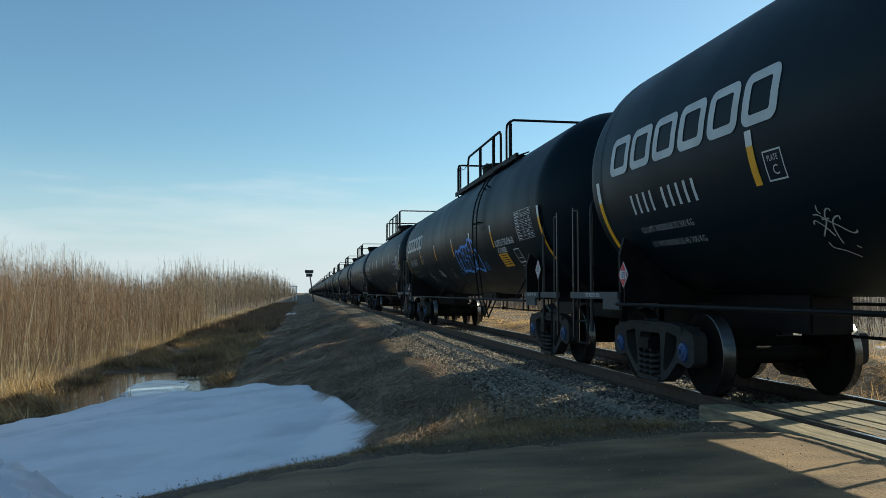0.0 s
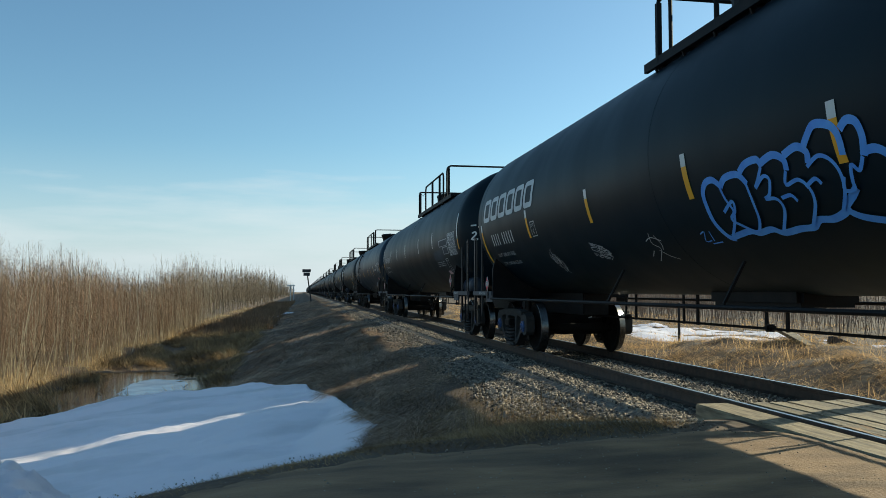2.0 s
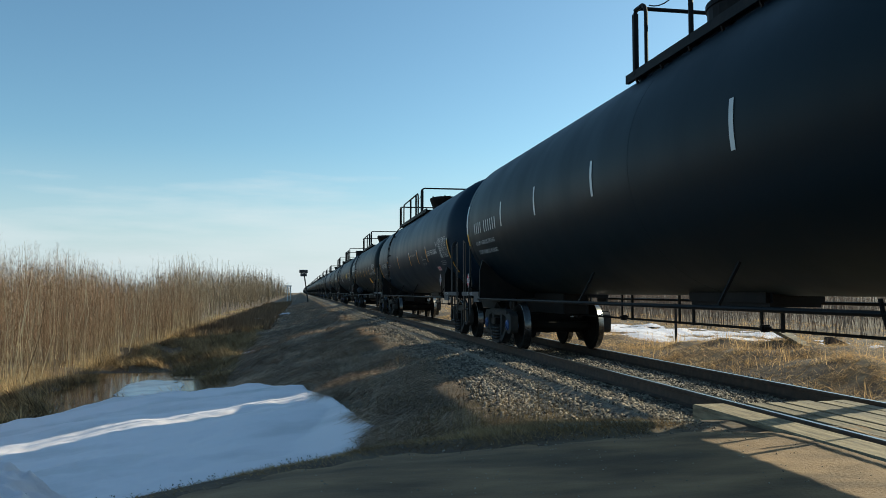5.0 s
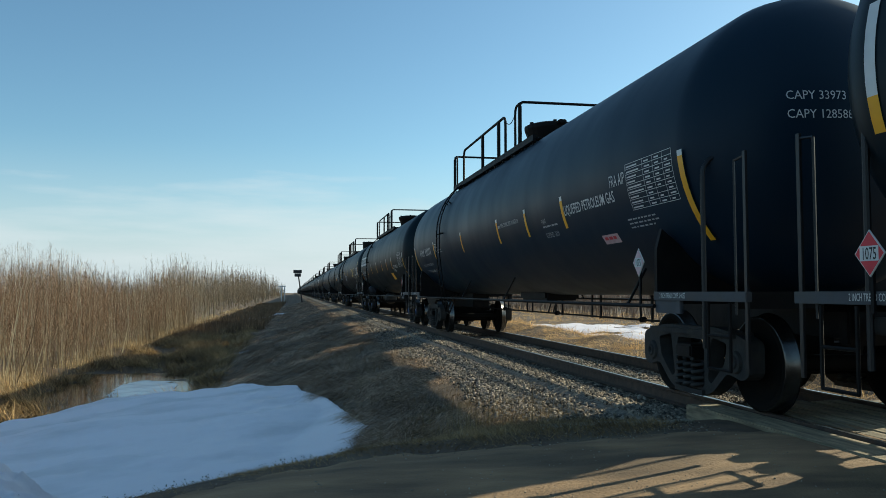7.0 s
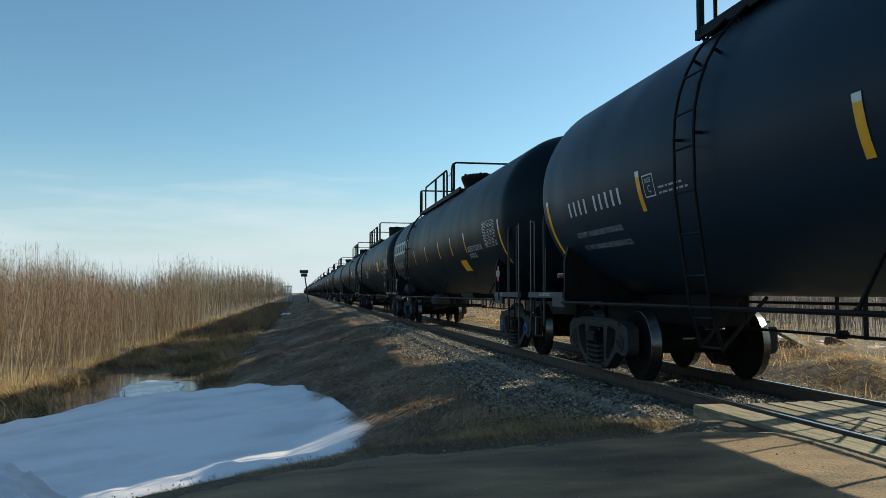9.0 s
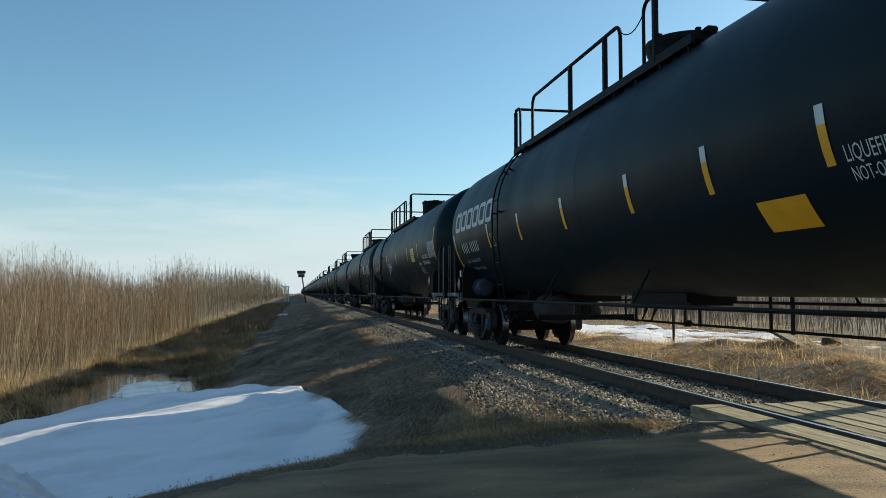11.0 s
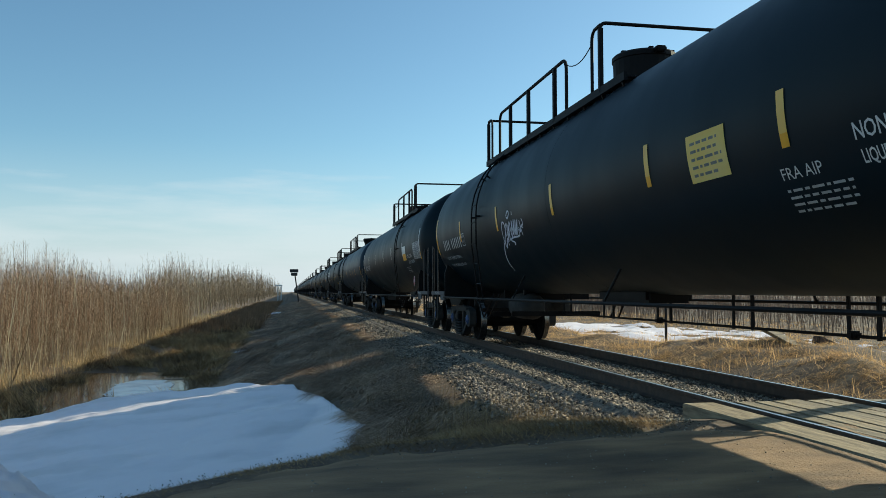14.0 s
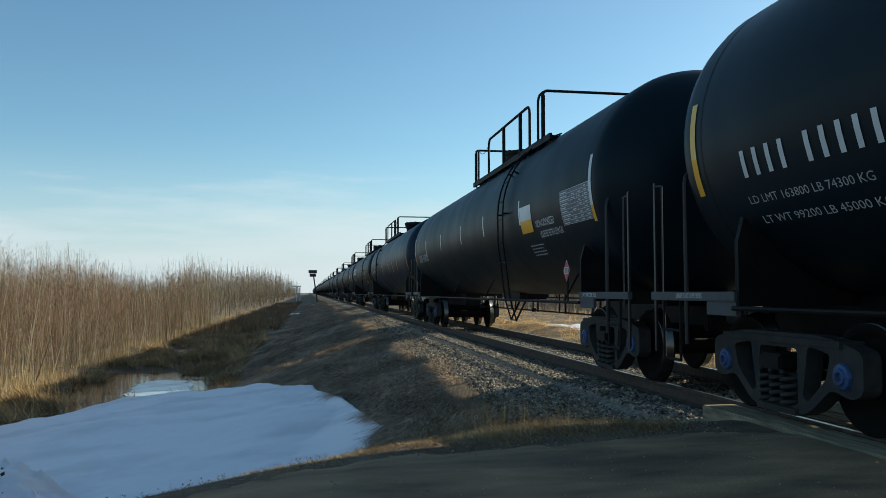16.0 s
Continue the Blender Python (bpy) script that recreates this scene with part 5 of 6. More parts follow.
# ---- snow, water ----
SNOW_X = (-9, -6.3, -4.5, -3.2, -1.2, 0.1, 0.56, 1.05)


def snow_rim(x, y):
    """Inside the drift positive, in metres to its rim."""
    front = np.interp(x, (-9, -6, -2.3, -0.8, 0.3, 0.75, 1.05), (9.1, 9.2, 9.3, 9.45, 9.95, 10.3, 11.4)) + 0.16 * fnoise(x * 0.9, x * 0 + 1, 41, 3)
    back = np.interp(x, SNOW_X, (16.5, 18.9, 21.4, 21.8, 20.9, 19.0, 16.6, 11.9)) + 0.12 * fnoise(x * 0.8, y * 0.3, 43, 3)
    side = np.minimum((1.24 - x) * 1.2, (x + 9) * 1.0) + 0.05 * fnoise(y * 1.1, x * 1.1, 44, 2)
    return np.minimum(np.minimum(y - front, back - y), side) + 0.06 * fnoise(x * 3.1, y * 3.1, 45, 2)


def snow_surface(x, y):
    top = np.interp(x, SNOW_X, (-1.86, -1.67, -1.45, -1.29, -1.07, -0.91, -0.93, -1.0))
    front = np.interp(x, (-9, -6, -2.3, -0.8, 0.3, 0.75, 1.05), (9.1, 9.2, 9.3, 9.45, 9.95, 10.3, 11.4))
    top = top - 0.13 * (1 - smooth(0, 2.5, y - front)) + 0.09 * np.exp(-((y - front - 0.9) / 0.45) ** 2) * smooth(-3.2, -2.2, x) + 0.07 * fnoise(x * 0.5, y * 0.5, 47, 2) + 0.026 * fnoise(x * 1.1, y * 1.6, 49, 4) + 0.016 * fnoise(x * 3.4, y * 3.4, 50, 3)
    top = top + 0.06 * np.abs(fnoise(x * 2.6, y * 2.6, 58, 4)) * (1 - smooth(0.1, 0.9, snow_rim(x, y)))
    g = ground_z(x, y)
    k = smooth(-0.02, 0.75, snow_rim(x, y))
    return g - 0.05 + (np.maximum(top, g + 0.06) - g + 0.05) * np.sqrt(k)


def snow_keep(x, y):
    return snow_rim(x, y) > -0.06


PILE = (-3.0, 6.9, 1.3, 0.85)


def pile_rim(x, y):
    return 1 - np.abs((x - PILE[0]) / PILE[2]) ** 2.6 - np.abs((y - PILE[1]) / PILE[3]) ** 2.6 + 0.22 * fnoise(x * 1.9, y * 1.9, 52, 3)


def pile_z(x, y):
    """Broken snow pushed up by the plough at the road's edge."""
    k = np.clip(pile_rim(x, y), 0, 1)
    crumb = np.abs(fnoise(x * 2.1, y * 2.1, 53, 4)) + 0.8 * np.abs(fnoise(x * 5, y * 5, 59, 4))
    return ground_z(x, y) - 0.05 + np.sqrt(smooth(0, 0.75, k)) * np.maximum(-0.2 - 0.14 * crumb - ground_z(x, y), 0.1)


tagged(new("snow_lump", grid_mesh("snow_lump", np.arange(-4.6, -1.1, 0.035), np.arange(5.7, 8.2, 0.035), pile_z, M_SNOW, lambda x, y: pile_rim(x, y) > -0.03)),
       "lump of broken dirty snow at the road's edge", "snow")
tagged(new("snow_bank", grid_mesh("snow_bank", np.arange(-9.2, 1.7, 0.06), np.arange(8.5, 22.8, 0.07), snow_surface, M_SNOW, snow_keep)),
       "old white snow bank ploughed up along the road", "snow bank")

water = tagged(new("ditch_water", grid_mesh("ditch_water", np.arange(-9, -1.8, 0.4), np.arange(12, 32.1, 0.5), lambda x, y: x * 0 + WATER_Z, M_WATER)),
               "still brown meltwater in the ditch", "water", kind="structure")


# Bright sky mirrored in the water, put into the colour of a pale sheet.
M_SKYREFLECT = material("pale_sky_reflection", (0.78, 0.85, 0.92), 0.14, color2=(0.5, 0.58, 0.66), scale=1.6, bump=0.05, bump_scale=5)


def ice_sheet():
    rim = lambda x, y: 1 - np.hypot((x + 4.5) / 1.0, (y - 26.6) / 3.0) - 0.2 * fnoise(x * 0.9, y * 0.5, 63, 3)
    me = grid_mesh("ice_sheet", np.arange(-6.4, -2.8, 0.1), np.arange(22.5, 31.5, 0.14), lambda x, y: WATER_Z + 0.012 + 0.004 * fnoise(x * 2, y * 2, 64, 2), M_SKYREFLECT,
                   lambda x, y: rim(x, y) > -0.05)
    tagged(new("ice_sheet", me), "pale sheet coloured as the sky's reflection on the ditch water", "ice")


ice_sheet()


def patch(name, cx, cy, rx_, ry_, seed, label, thick=0.05):
    xs, ys = np.linspace(-1.15, 1.15, 34), np.linspace(-1.15, 1.15, 34)

    def rim(u, v):
        return 1 - np.hypot(u, v) - 0.5 * fnoise(u * 2.4 + seed, v * 2.4, seed, 4)
    me = grid_mesh(name, xs * rx_ + cx, ys * ry_ + cy,
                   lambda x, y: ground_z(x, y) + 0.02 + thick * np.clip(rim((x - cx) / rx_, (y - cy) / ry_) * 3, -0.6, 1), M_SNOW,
                   lambda x, y: rim((x - cx) / rx_, (y - cy) / ry_) > -0.12)
    return tagged(new(name, me), label, "snow", "scattered snow patches")


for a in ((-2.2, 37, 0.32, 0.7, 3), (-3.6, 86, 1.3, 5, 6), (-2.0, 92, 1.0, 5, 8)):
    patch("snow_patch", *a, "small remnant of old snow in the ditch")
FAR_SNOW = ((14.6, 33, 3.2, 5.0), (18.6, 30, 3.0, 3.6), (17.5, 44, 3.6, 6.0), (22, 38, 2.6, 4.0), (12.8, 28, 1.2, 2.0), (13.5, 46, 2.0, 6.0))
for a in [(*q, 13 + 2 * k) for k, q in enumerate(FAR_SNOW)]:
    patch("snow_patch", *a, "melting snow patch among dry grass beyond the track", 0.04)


# ---- dry grass ----
def blades(name, pts, length, lean, width, mat, seed=1, segs=2, droop=0.5, label="", wind=(0.0, 0.0), swirl=0.0, lay=0.0):
    """Many bent blades standing at the points."""
    rng = np.random.default_rng(seed)
    n = len(pts)
    base = np.asarray(pts, float)
    ln = length * rng.uniform(0.45, 1.25, n) if np.isscalar(length) else length * rng.uniform(0.6, 1.2, n)
    az = rng.uniform(0, 2 * np.pi, n)
    if swirl:
        az = (az - np.pi) * (1 - swirl) + np.pi * (1.1 + 1.2 * fnoise(base[:, 0] * 0.5, base[:, 1] * 0.4, 77, 2))
    tilt = np.clip(lay + np.abs(rng.normal(0, lean, n)), 0, 1.5)
    dx, dy = np.cos(az) * np.sin(tilt) + wind[0], np.sin(az) * np.sin(tilt) + wind[1]
    dz = np.cos(np.clip(tilt, 0, 1.45))
    d = np.stack([dx, dy, dz], 1)
    d /= np.linalg.norm(d, axis=1)[:, None]
    sa = rng.uniform(0, 2 * np.pi, n)
    side = np.stack([np.cos(sa), np.sin(sa), np.zeros(n)], 1) * width * rng.uniform(0.6, 1.4, n)[:, None]
    verts, faces = [], []
    k = segs + 1
    for s in range(k):
        f = s / segs
        p = base + d * (ln * f)[:, None]
        p[:, 2] -= droop * ln * f * f * np.sqrt(np.clip(dx ** 2 + dy ** 2, 0, 1))
        w = side * (1 - 0.85 * f)
        verts += [p - w, p + w]
    V = np.stack(verts, 1).reshape(-1, 3)
    b = np.arange(n)[:, None] * (2 * k)
    F = np.concatenate([b + np.array([[2 * s, 2 * s + 1, 2 * s + 3, 2 * s + 2]]) for s in range(segs)], 0)
    return tagged(new(name, arrays(name, V, F, mat)), label, "grass", kind="stuff")


def scatter(n, x0, x1, y0, y1, seed, keep=None, power=1.0):
    rng = np.random.default_rng(seed)
    x = rng.uniform(x0, x1, n)
    y = y0 + (y1 - y0) * rng.uniform(0, 1, n) ** power
    if keep is not None:
        ok = keep(x, y, rng)
        x, y = x[ok], y[ok]
    return np.stack([x, y, ground_z(x, y)], 1)


def clumps(n, per, spread, x0, x1, y0, y1, seed, keep=None, power=1.0):
    c = scatter(n, x0, x1, y0, y1, seed, keep, power)
    rng = np.random.default_rng(seed + 100)
    p = np.repeat(c, per, 0)
    p[:, 0] += rng.normal(0, spread, len(p))
    p[:, 1] += rng.normal(0, spread, len(p))
    p[:, 2] = ground_z(p[:, 0], p[:, 1]) - 0.01
    return p


def off_snow(x, y, rng):
    return ~((snow_rim(x, y) > -0.03) & (x < 1.6) & (x > -9.2) & (y < 23)) & (np.abs(y) > road_edge(x, y) + 0.3)


bank = lambda x, y, rng: off_snow(x, y, rng) & (rng.uniform(0, 1, len(x)) < np.interp(x, (-3, -2, 2.3, 2.7, 3.1), (0.5, 1, 1, 0.7, 0.0)) )
near_bank = clumps(17000, 12, 0.1, -3.0, 2.9, 6.9, 40, 1, bank, 1.6)
blades("bank_grass", near_bank, np.interp(near_bank[:, 1], (7.2, 8.6, 11, 20), (0.12, 0.3, 0.6, 0.8)) * (0.75 + 0.5 * vnoise(near_bank[:, 0] * 1.1, near_bank[:, 1] * 0.7, 91)) * np.interp(near_bank[:, 0], (0.8, 2.2), (1.0, 0.5)), 0.3, 0.008, M_BANKGRASS, 2, 2, 0.6,
       "matted brown dead grass on the railway bank", (-0.1, 0.0), 0.75, 0.9)
blades("bank_grass", clumps(7000, 8, 0.2, -3.2, 2.6, 38, 150, 5, bank, 1.6), 0.6, 0.35, 0.014, M_BANKGRASS, 6, 2, 0.6,
       "matted brown dead grass farther along the bank", (-0.1, 0.0), 0.5, 0.9)
verge_keep = lambda x, y, rng: (np.hypot((x - PILE[0]) / 1.45, (y - PILE[1]) / 1.0) > 1) & ~((snow_rim(x, y) > -0.03) & (x < 1.6) & (x > -9.2)) & (y > road_edge(x) - 0.2 + 0.5 * rng.uniform(0, 1, len(x))) & (rng.uniform(0, 1, len(x)) < np.interp(y - road_edge(x), (0.4, 1.6, 3.6), (1.0, 0.8, 0.3)))
edge = lambda x, y, rng: off_snow(x, y, rng) & (vnoise(x * 1.3, y * 1.3, 61) > -0.15)
verge_pts = clumps(8000, 18, 0.08, -3.2, 3.4, 4.0, 11.0, 8, verge_keep)
verge_pts = verge_pts[(snow_rim(verge_pts[:, 0], verge_pts[:, 1]) < -0.12) | (verge_pts[:, 0] > 1.6)]
blades("verge_grass", verge_pts, np.interp(verge_pts[:, 0], (-0.4, 0.9, 1.6), (0.065, 0.09, 0.17)), 0.5, 0.0032, M_VERGE, 9, 3, 0.5,
       "dry straw-coloured grass along the road's edge", swirl=0.3, lay=0.6)
ditch_keep = lambda x, y, rng: off_snow(x, y, rng) & (np.hypot((x + 4.55) / 1.3, (y - 27) / 3.4) > 1) & (ground_z(x, y) > WATER_Z - 0.03)
blades("ditch_grass", clumps(3000, 26, 0.13, -8.0, -2.4, 12, 60, 10, ditch_keep, 1.4), 0.75, 0.4, 0.009, M_DITCHGRASS, 11, 2, 0.8,
       "tussocks of bent brown sedge round the ditch", (0.1, -0.1), 0.5, 0.45)
blades("sedge_tussocks", clumps(240, 130, 0.2, -7.8, -2.6, 15, 62, 28, ditch_keep, 1.3), 0.62, 0.4, 0.009, M_DITCHGRASS, 29, 2, 0.95,
       "rounded tussocks of matted sedge along the ditch", swirl=0.25, lay=0.55)
blades("meadow_grass", clumps(2000, 16, 0.2, -9.8, -8.0, 14, 140, 12, lambda x, y, rng: vnoise(x * 0.6, y * 0.35, 93) > -0.25, 1.5), 0.42, 0.45, 0.006, M_MEADOW, 13, 2, 0.5,
       "tufts of pale straw-coloured grass before the brush")
blades("ditch_grass", clumps(3600, 14, 0.25, -8.1, -2.2, 55, 220, 18, None, 1.5), 0.6, 0.6, 0.018, M_FARSEDGE, 19, 2, 0.8,
       "brown sedge farther along the ditch", (0.12, -0.1))
blades("bank_stalks", clumps(200, 14, 0.16, 0.6, 3.0, 7.6, 30, 20, edge, 1.6), 0.36, 0.45, 0.002, M_VERGE, 21, 3, 0.4,
       "thin dry standing stalks on the bank")
far_side = lambda x, y, rng: (np.abs(y) > ROAD_EDGE + 0.3) & (rng.uniform(0, 1, len(x)) < np.interp(x, (7.1, 7.6, 11, 30), (0.3, 1, 0.8, 0.6))) & (snowfree(x, y))


def snowfree(x, y):
    ok = np.ones(len(x), bool)
    for cx, cy, a, b in FAR_SNOW:
        ok &= np.hypot((x - cx) / a, (y - cy) / b) > 0.8
    return ok


blades("far_verge_grass", clumps(9000, 22, 0.11, 7.0, 15, 8.3, 46, 14, far_side, 1.3), 0.38, 0.5, 0.0042, M_GRASS, 15, 2, 0.8,
       "golden dry grass on the far side of the track", swirl=0.4, lay=0.8)
blades("far_weeds", clumps(300, 30, 0.2, 7.6, 15, 8.6, 34, 26, far_side, 1.2), 0.34, 0.8, 0.0035, M_GRASS, 27, 3, 0.7,
       "tufts of pale dead weeds beyond the track")
blades("far_field_grass", clumps(6500, 12, 0.2, 9, 34, 24, 130, 16, far_side, 1.2), 0.4, 0.6, 0.014, M_GRASS, 17, 2, 0.6,
       "golden dry grass in the field beyond the track", lay=0.55)


# ---- brush ----
def brush(name, roots, heights, seed, label, twigs=12, stem=0.011, mat=None, mat2=None):
    """Leafless saplings: a bent stem and thin rising twigs, as flat-sided strips crossed in pairs."""
    rng = np.random.default_rng(seed)
    n = len(roots)
    V, F = [], []

    def strips(p0, p1, p2, w0, w1, pair=(0.0, np.pi / 2)):
        m = len(p0)
        out = []
        d = p2 - p0
        for ang in pair:
            s = np.stack([np.cos(ang) * np.ones(m), np.sin(ang) * np.ones(m), np.zeros(m)], 1)
            s = s - d * (np.sum(s * d, 1) / np.maximum(np.sum(d * d, 1), 1e-9))[:, None]
            s /= np.maximum(np.linalg.norm(s, axis=1), 1e-9)[:, None]
            wm = (w0 + w1) / 2
            out.append(np.stack([p0 - s * w0[:, None], p0 + s * w0[:, None], p1 - s * wm[:, None], p1 + s * wm[:, None],
                                 p2 - s * w1[:, None], p2 + s * w1[:, None]], 1))
        return np.concatenate(out, 0)
    lean = rng.normal(0, 0.075, (n, 2))
    top = roots + np.stack([lean[:, 0] * heights, lean[:, 1] * heights, heights], 1)
    mid = (roots + top) / 2 + np.concatenate([rng.normal(0, 0.035, (n, 2)) * heights[:, None], np.zeros((n, 1))], 1)
    sw = stem * rng.uniform(0.5, 1.0, n) * np.where(rng.uniform(0, 1, n) < 0.16, 1.9, 0.9)
    stems = strips(roots, mid, top, sw, sw * 0.25)
    tw = []
    for k in range(twigs):
        f = 0.2 + 0.8 * rng.uniform(0, 1, n) ** 0.75
        p0 = roots + (top - roots) * f[:, None]
        ln = heights * rng.uniform(0.04, 0.15, n) * (1.2 - f * 0.7)
        az = rng.uniform(0, 2 * np.pi, n)
        up = rng.uniform(0.1, 2.2, n)
        d = np.stack([np.cos(az), np.sin(az), up], 1)
        d /= np.linalg.norm(d, axis=1)[:, None]
        p2 = p0 + d * ln[:, None]
        p1 = (p0 + p2) / 2 + np.stack([np.cos(az), np.sin(az), -0.3 * np.ones(n)], 1) * (ln * 0.06)[:, None]
        tw.append(strips(p0, p1, p2, sw * 0.26, sw * 0.13, (0.3,) if k % 2 else (1.4,)))
    def mesh(nm, S, mt):
        q = len(S)
        b = np.arange(q)[:, None] * 6
        Fc = np.concatenate([b + np.array([[0, 1, 3, 2]]), b + np.array([[2, 3, 5, 4]])], 0)
        return arrays(nm, S.reshape(-1, 3), Fc, mt)
    tagged(new(name, mesh(name, stems, mat or M_BARK)), label + ", bare stems", "brush", kind="stuff")
    tagged(new(name + "_twigs", mesh(name + "_twigs", np.concatenate(tw, 0), mat2 or M_TWIG)), label + ", fine reddish twigs", "brush", kind="stuff")


def roots_for(n, x0, x1, y0, y1, seed, power=1.6):
    return scatter(n, x0, x1, y0, y1, seed, None, power)


def rising(r, seed):
    """The brush along the ditch: two thickets with a low gap between them, taller farther off."""
    rng = np.random.default_rng(seed)
    x, y = r[:, 0], r[:, 1]
    slope = np.interp(x / y, (-0.5, -0.348, -0.31, -0.25, -0.21, -0.19, -0.165, -0.141, -0.095, -0.042, -0.026, -0.016),
                      (0.05, 0.045, 0.048, 0.038, 0.029, 0.021, 0.027, 0.038, 0.033, 0.029, 0.022, 0.012))
    h = 2.95 + slope * (0.986 * y + 0.17 * x)
    u = rng.uniform(0, 1, len(r))
    share = np.where(u < 0.86, 0.38 + 0.47 * (u / 0.86), 0.85 + 0.27 * ((u - 0.86) / 0.14) ** 2)
    return h * (1 + 0.1 * fnoise(x * 0.35, y * 0.12, 71, 3)) * share


def brush_height(r, lo, hi, seed):
    rng = np.random.default_rng(seed)
    return (lo + (hi - lo) * (0.5 + 0.5 * fnoise(r[:, 0] * 0.12, r[:, 1] * 0.045, 71, 3))) * rng.uniform(0.6, 1.15, len(r))


r0 = roots_for(420, -11.5, -8.1, 16, 90, 37, 1.3)
brush("poplar_saplings", r0, rising(r0, 38) * 1.02, 39, "slender pale poplar saplings at the edge of the brush", 16, 0.021, M_PALEBARK)
r1 = roots_for(5800, -25, -8.1, 16, 75, 21, 1.2)
brush("willow_brush", r1, rising(r1, 22), 23, "leafless willow and poplar brush beside the ditch", 70, 0.0115)
r2 = roots_for(4400, -60, -8.3, 60, 260, 24, 1.3)
brush("willow_brush", r2, rising(r2, 25) * 1.03, 26, "leafless poplar saplings farther off", 26, 0.024, None, M_FARTWIG)
r3 = roots_for(2600, -60, -8.6, 240, 900, 27, 1.2)
brush("willow_brush", r3, rising(r3, 28), 29, "far line of leafless poplars", 12, 0.065, None, M_FARTWIG)
r4 = roots_for(7000, 23, 60, -2, 120, 31, 1.0)
brush("scrub", r4, brush_height(r4, 1.8, 3.2, 32), 33, "red-brown leafless scrub beyond the track", 24, 0.018, M_SCRUBSTEM, M_SCRUB)
r5 = roots_for(1500, 24, 120, 100, 420, 34, 1.2)
brush("scrub", r5, brush_height(r5, 3.0, 5.0, 35), 36, "far red-brown scrub", 12, 0.05, M_SCRUBSTEM, M_SCRUB)

# ---- fence post, sign, far gantry, logs ----
sgn = tagged(new("trackside_sign"), "dark double board on a leaning post beside the track", "sign")
bm = B()
tube(bm, [(1.5, 142, -0.9), (0.75, 142, 4.2)], 0.11, 8)
part("post", recalc(bm), M_SIGN, sgn)
bm = B()
for zz in (4.15, 4.75):
    box(bm, -0.1 if zz > 4.5 else 0.1, 1.35 if zz > 4.5 else 1.2, 141.85, 141.95, zz - 0.29, zz + 0.27, 0.03)
part("board", recalc(bm), M_SIGN, sgn, "dark weathered board")

gantry = tagged(new("white_gate_frame"), "small white metal frame standing by the far brush", "gate frame")
gx_, gy_ = -3.4, 230
for dx in (0.0, 0.9):
    bm = B()
    box(bm, gx_ + dx - 0.12, gx_ + dx + 0.12, gy_ - 0.12, gy_ + 0.12, -1.4, 3.0, 0.02)
    part("post", recalc(bm), M_WHITE, gantry)
bm = B()
box(bm, gx_ - 0.9, gx_ + 1.2, gy_ - 0.1, gy_ + 0.1, 2.7, 3.0, 0.02)
part("crossbar", recalc(bm), M_WHITE, gantry)


def log_piece(x, y, az, length, r, tilt, label, seed):
    rng = random.Random(seed)
    ob = tagged(new("old_tie"), label, "timber", "discarded timbers")
    bm = B()
    box(bm, -length / 2, length / 2, -r, r, -r * 0.8, r * 0.8, 0.02)
    for v in bm.verts:
        v.co += Vector((rng.uniform(-.02, .02), rng.uniform(-.02, .02), rng.uniform(-.02, .02)))
    part("timber", recalc(bm), M_TIE, ob)
    ob.matrix_basis = pose(x, y, float(ground_z(x, y)) + r * 0.75, rng.uniform(-8, 8), tilt + rng.uniform(-4, 4), az)


for k, a in enumerate(((10.85, 14.6, 0, 0.9, 0.1, 25), (11.5, 15.9, 15, 1.5, 0.08, 5), (12.2, 15.4, -30, 1.6, 0.09, 3), (12.0, 17.0, 55, 1.3, 0.08, 3))):
    log_piece(*a, "dark broken timber lying in dry grass", k)
plank = tagged(new("pale_plank"), "pale broken plank leaning on a grassy mound", "timber", "discarded timbers")
part("board", recalc(box(B(), -0.75, 0.75, -0.12, 0.12, -0.035, 0.035, 0.006)), M_PLANK, plank)
plank.matrix_basis = pose(9.88, 14.9, 0.2, -4, 10.3, -100)
post = tagged(new("fence_post"), "thin grey metal fence post in the snow patch", "post")
bm = B()
box(bm, 12.6, 12.67, 25.6, 25.67, -1.2, 0.75, 0.01)
part("shaft", recalc(bm), M_CAST, post)

# Out of view: added to throw the standing shadow across the crossing.
crossbuck = tagged(new("crossing_sign"), "unseen white crossbuck on a wooden post, added to shade the crossing", "sign")
crossbuck.location = (8.0, 8.25, -0.3)
part("post", recalc(box(B(), -0.1, 0.1, -0.1, 0.1, -0.3, 3.3, 0.012)), M_TIE, crossbuck, "square wooden post")
for k in (-1, 1):
    b = part("board", recalc(box(B(), -0.015, 0.015, -0.68, 0.68, -0.12, 0.12, 0.005)), M_WHITE, crossbuck, "white crossbuck board")
    b.matrix_basis = pose(-0.12 - 0.02 * (k + 1), 0, 2.6, 45 * k, 0, 0)

# ---- crossing timbers, ties, ballast ----
crossing = tagged(new("crossing_deck"), "weathered timber deck between the rails of the crossing", "crossing", kind="structure")
crossing.location = (TRACK_X, 0, 0)


def timber(bm, w, length, h):
    box(bm, -w / 2, w / 2, -length / 2, length / 2, -h, 0, 0.012)
    return bm


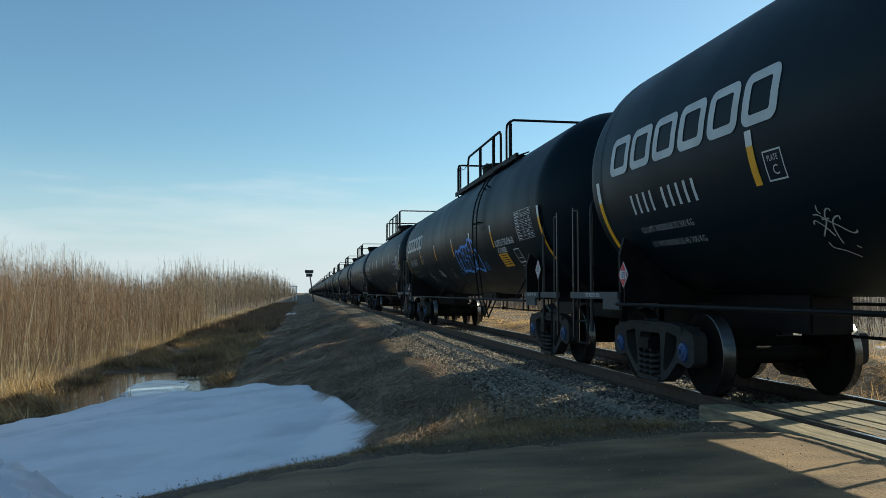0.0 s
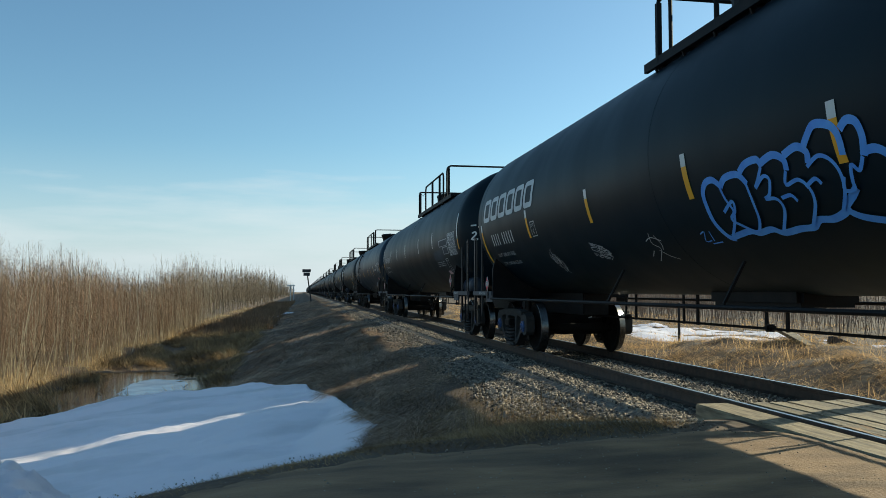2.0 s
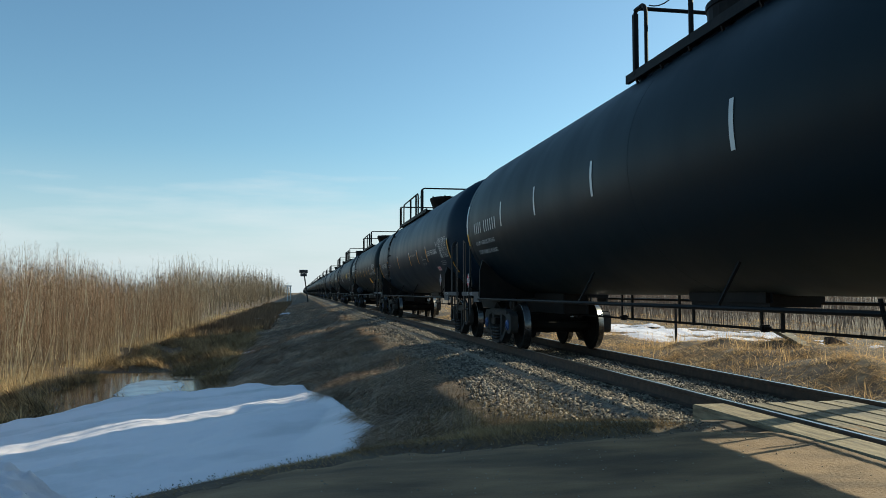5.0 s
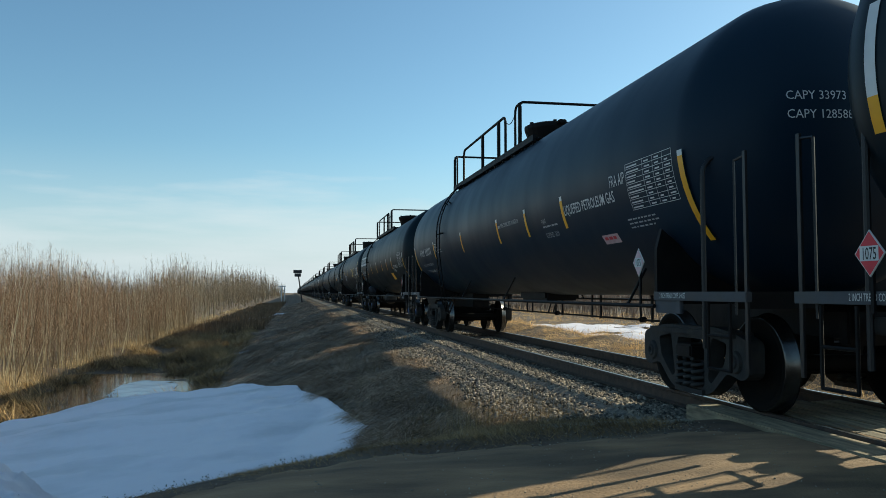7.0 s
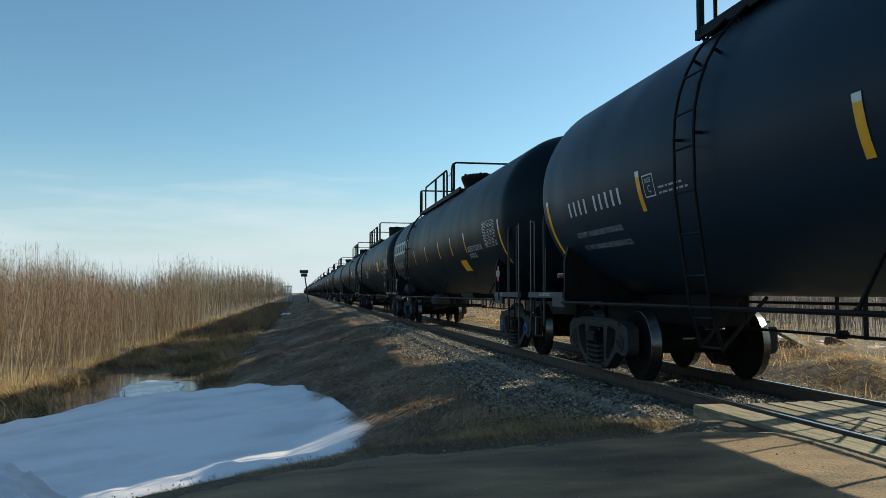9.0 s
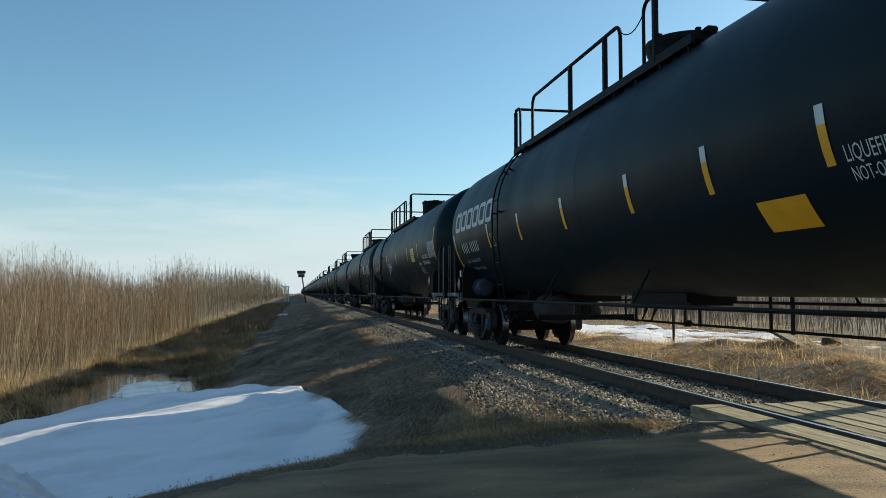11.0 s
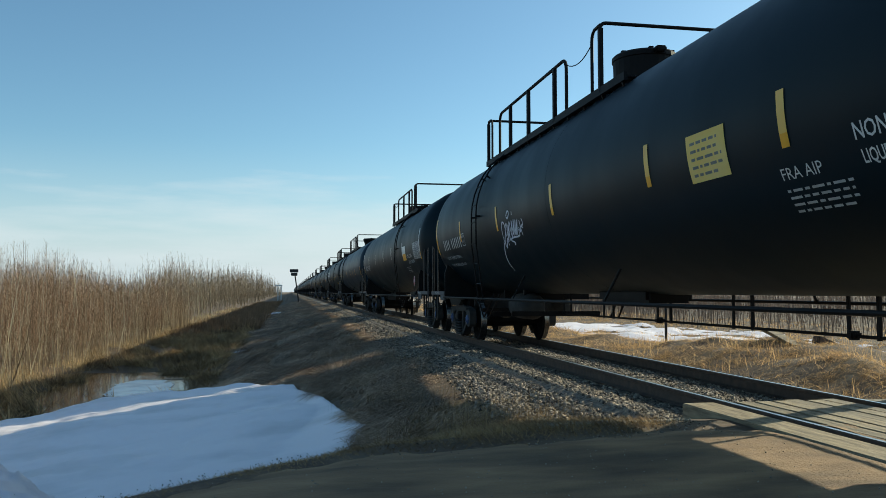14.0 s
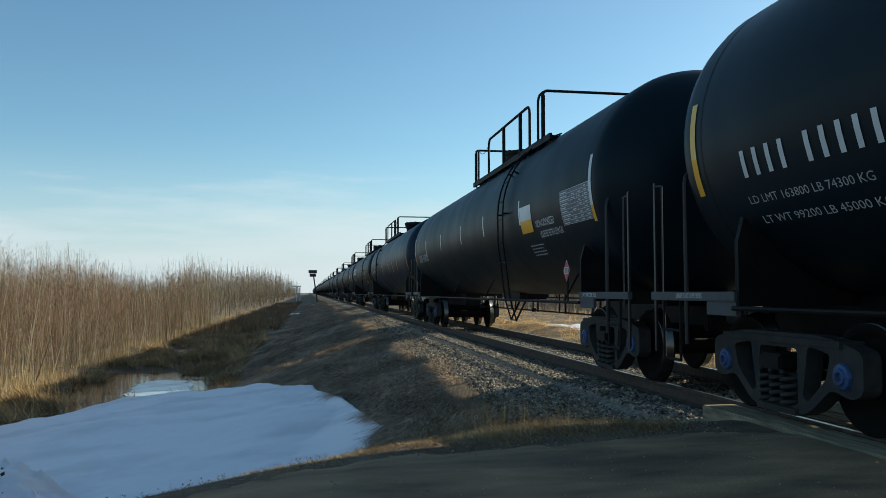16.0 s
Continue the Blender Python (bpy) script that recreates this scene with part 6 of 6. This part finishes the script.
def deck_rows():
    rnd = random.Random(5)
    rows = [(-1.0, 0.36, 0.24)] + [(-0.5 + 0.2 * k, 0.192, 0.16) for k in range(6)] + [(1.0, 0.36, 0.24)]
    for x, w, h in rows:
        me = link_mesh("timber", recalc(timber(B(), w, 8.05, h)), M_PLANK)
        for k in (0, 1):
            t = part("timber", me, None, crossing)
            t.matrix_basis = pose(x + rnd.uniform(-.005, .005), 7.83 - 4.03 - k * 8.1 + rnd.uniform(-.06, .06), -0.012 - rnd.uniform(0, 0.012), 0, 0, rnd.uniform(-.05, .05))


deck_rows()


def deck_dirt():
    """Packed dirt lying in patches over the inner timbers."""
    f = lambda x, y: -0.03 + 0.035 * fnoise(x * 1.6, y * 0.9, 66, 4) + 0.008 * smooth(7.4, 6.0, y)
    me = grid_mesh("packed_dirt", np.arange(-0.62, 0.63, 0.04), np.arange(-8, 7.7, 0.06), f, M_ROAD, lambda x, y: f(x, y) > -0.035)
    tagged(part("packed_dirt", me, None, crossing, "pale dirt packed over the crossing timbers"), kind="stuff")


deck_dirt()


def ties():
    rnd = random.Random(7)
    meshes = []
    for k in range(3):
        bm = box(B(), -1.3, 1.3, -0.115, 0.115, -0.18, 0, 0.012)
        for v in bm.verts:
            v.co += Vector((rnd.uniform(-.012, .012), rnd.uniform(-.008, .008), rnd.uniform(-.006, .006)))
        meshes.append(link_mesh("tie", recalc(bm), M_TIE))
    y, k = 8.2, 0
    while k < 130:
        t = part("tie", meshes[k % 3], None, track)
        t.matrix_basis = pose(rnd.uniform(-.03, .03), y, -0.18, 0, 0, rnd.uniform(-.8, .8))
        y += 0.52 + rnd.uniform(-.02, .02)
        k += 1


ties()


def stones(name, pts, size, mat, seed, label):
    """Angular crushed stones."""
    rng = np.random.default_rng(seed)
    n = len(pts)
    phi = (1 + 5 ** 0.5) / 2
    ov = np.array([(1, 0, 0), (-1, 0, 0), (0, 1, 0), (0, -1, 0), (0, 0, 1), (0, 0, -1), (0.62, 0.62, 0.55), (-0.6, 0.6, -0.5)], float)
    of = np.array([(0, 6, 4), (0, 2, 6), (2, 4, 6), (2, 1, 4), (1, 3, 4), (3, 0, 4), (2, 0, 5), (2, 5, 7), (7, 5, 1), (2, 7, 1), (3, 1, 5), (0, 3, 5)])
    s = size * rng.uniform(0.5, 1.3, (n, 1, 1)) * rng.uniform(0.6, 1.1, (n, 1, 3))
    a = rng.uniform(0, 2 * np.pi, (n, 3))
    q = rng.normal(0, 1, (n, 4))
    q /= np.linalg.norm(q, axis=1)[:, None]
    w, x, y, z = q.T
    Rm = np.stack([1 - 2 * (y * y + z * z), 2 * (x * y - z * w), 2 * (x * z + y * w), 2 * (x * y + z * w), 1 - 2 * (x * x + z * z), 2 * (y * z - x * w),
                   2 * (x * z - y * w), 2 * (y * z + x * w), 1 - 2 * (x * x + y * y)], 1).reshape(n, 3, 3)
    V = np.einsum('nij,nvj->nvi', Rm, (ov[None] * (1 + rng.uniform(-.25, .25, (n, 8, 1)))) * s) + np.asarray(pts)[:, None, :]
    F = (of[None] + np.arange(n)[:, None, None] * 8).reshape(-1, 3)
    return tagged(new(name, arrays(name, V.reshape(-1, 3), F, mat)), label, "ballast", kind="stuff")


def gravel_pts(n, x0, x1, y0, y1, seed, power, lift=0.01, keep=None):
    p = scatter(n, x0, x1, y0, y1, seed, keep, power)
    on = np.abs(p[:, 0] - TRACK_X) < 1.5
    p[on, 2] = -0.197
    p[:, 2] += lift
    return p


shoulder = lambda x, y, rng: rng.uniform(0, 1, len(x)) < np.interp(x + 0.25 * vnoise(y * 0.8, y * 0, 81), (2.5, 2.85, 3.2), (0.0, 0.5, 1.0)) * smooth(7.9, 8.9, y + (x - 3.4) * 0.5)
stones("ballast", gravel_pts(30000, 2.4, 4.35, 7.9, 26, 41, 1.6, 0.005, shoulder), 0.036, M_STONE, 42, "grey crushed stone ballast on the shoulder")
stones("ballast", gravel_pts(10000, 2.1, 4.35, 24, 80, 43, 1.5, 0.01, shoulder), 0.05, M_STONE, 44, "grey crushed stone ballast farther along")
stones("ballast", gravel_pts(16000, 4.5, 5.98, 7.9, 40, 45, 1.7), 0.03, M_STONE, 46, "grey crushed stone ballast between the rails")
stones("ballast", gravel_pts(7000, 6.05, 7.7, 8.2, 40, 47, 1.6), 0.036, M_STONE, 48, "grey crushed stone ballast on the far shoulder")
verge = lambda x, y, rng: rng.uniform(0, 1, len(x)) < np.interp(x, (0.6, 1.4, 3, 4.2), (0.0, 0.3, 0.8, 1.0))
pale = lambda x, y, rng: rng.uniform(0, 1, len(x)) < np.exp(-((y - 7.35 - 0.1 * vnoise(x * 2, x * 0, 83)) / 0.22) ** 2) * smooth(1.4, 2.6, x)
stones("road_gravel", gravel_pts(5000, 2.3, 4.0, 6.7, 8.2, 53, 1.0, 0.012, pale), 0.017, M_PALESTONE, 54, "pale fine gravel beside the crossing")
stones("road_gravel", gravel_pts(1100, -4, 4.2, 2.8, 7.0, 55, 1.0, 0.046), 0.007, M_PALESTONE, 56, "pebbles on the dirt road")
stones("road_gravel", gravel_pts(8000, -3, 4.2, 4.6, 8.4, 49, 1.0, 0.0, verge), 0.013, M_STONE, 50, "loose gravel on the road's edge")


rng = np.random.default_rng(88)
dx_, dy_ = rng.uniform(-3.8, -1.6, 60), rng.uniform(6.1, 7.8, 60)
dirt = np.stack([dx_, dy_, pile_z(dx_, dy_) + 0.004], 1)[pile_rim(dx_, dy_) > 0.1]
stones("snow_grit", dirt, 0.017, M_GRIT, 89, "dark road grit on the snow's edge")

# ---- what moves ----
def motions():
    times = [0.5 * k for k in range(33)]
    for ob, s in ALL_CARS:
        walk(ob, [(t, pose(TRACK_X, s - SPEED * t, 0)) for t in times])
    turn = math.degrees(SPEED / AXLE_R)
    steps = [k / 10 for k in range(161)]
    for ob, rest in WHEELSETS:
        walk(ob, [(t, rest @ pose(0, 0, 0, turn * t % 360, 0, 0)) for t in steps])


motions()
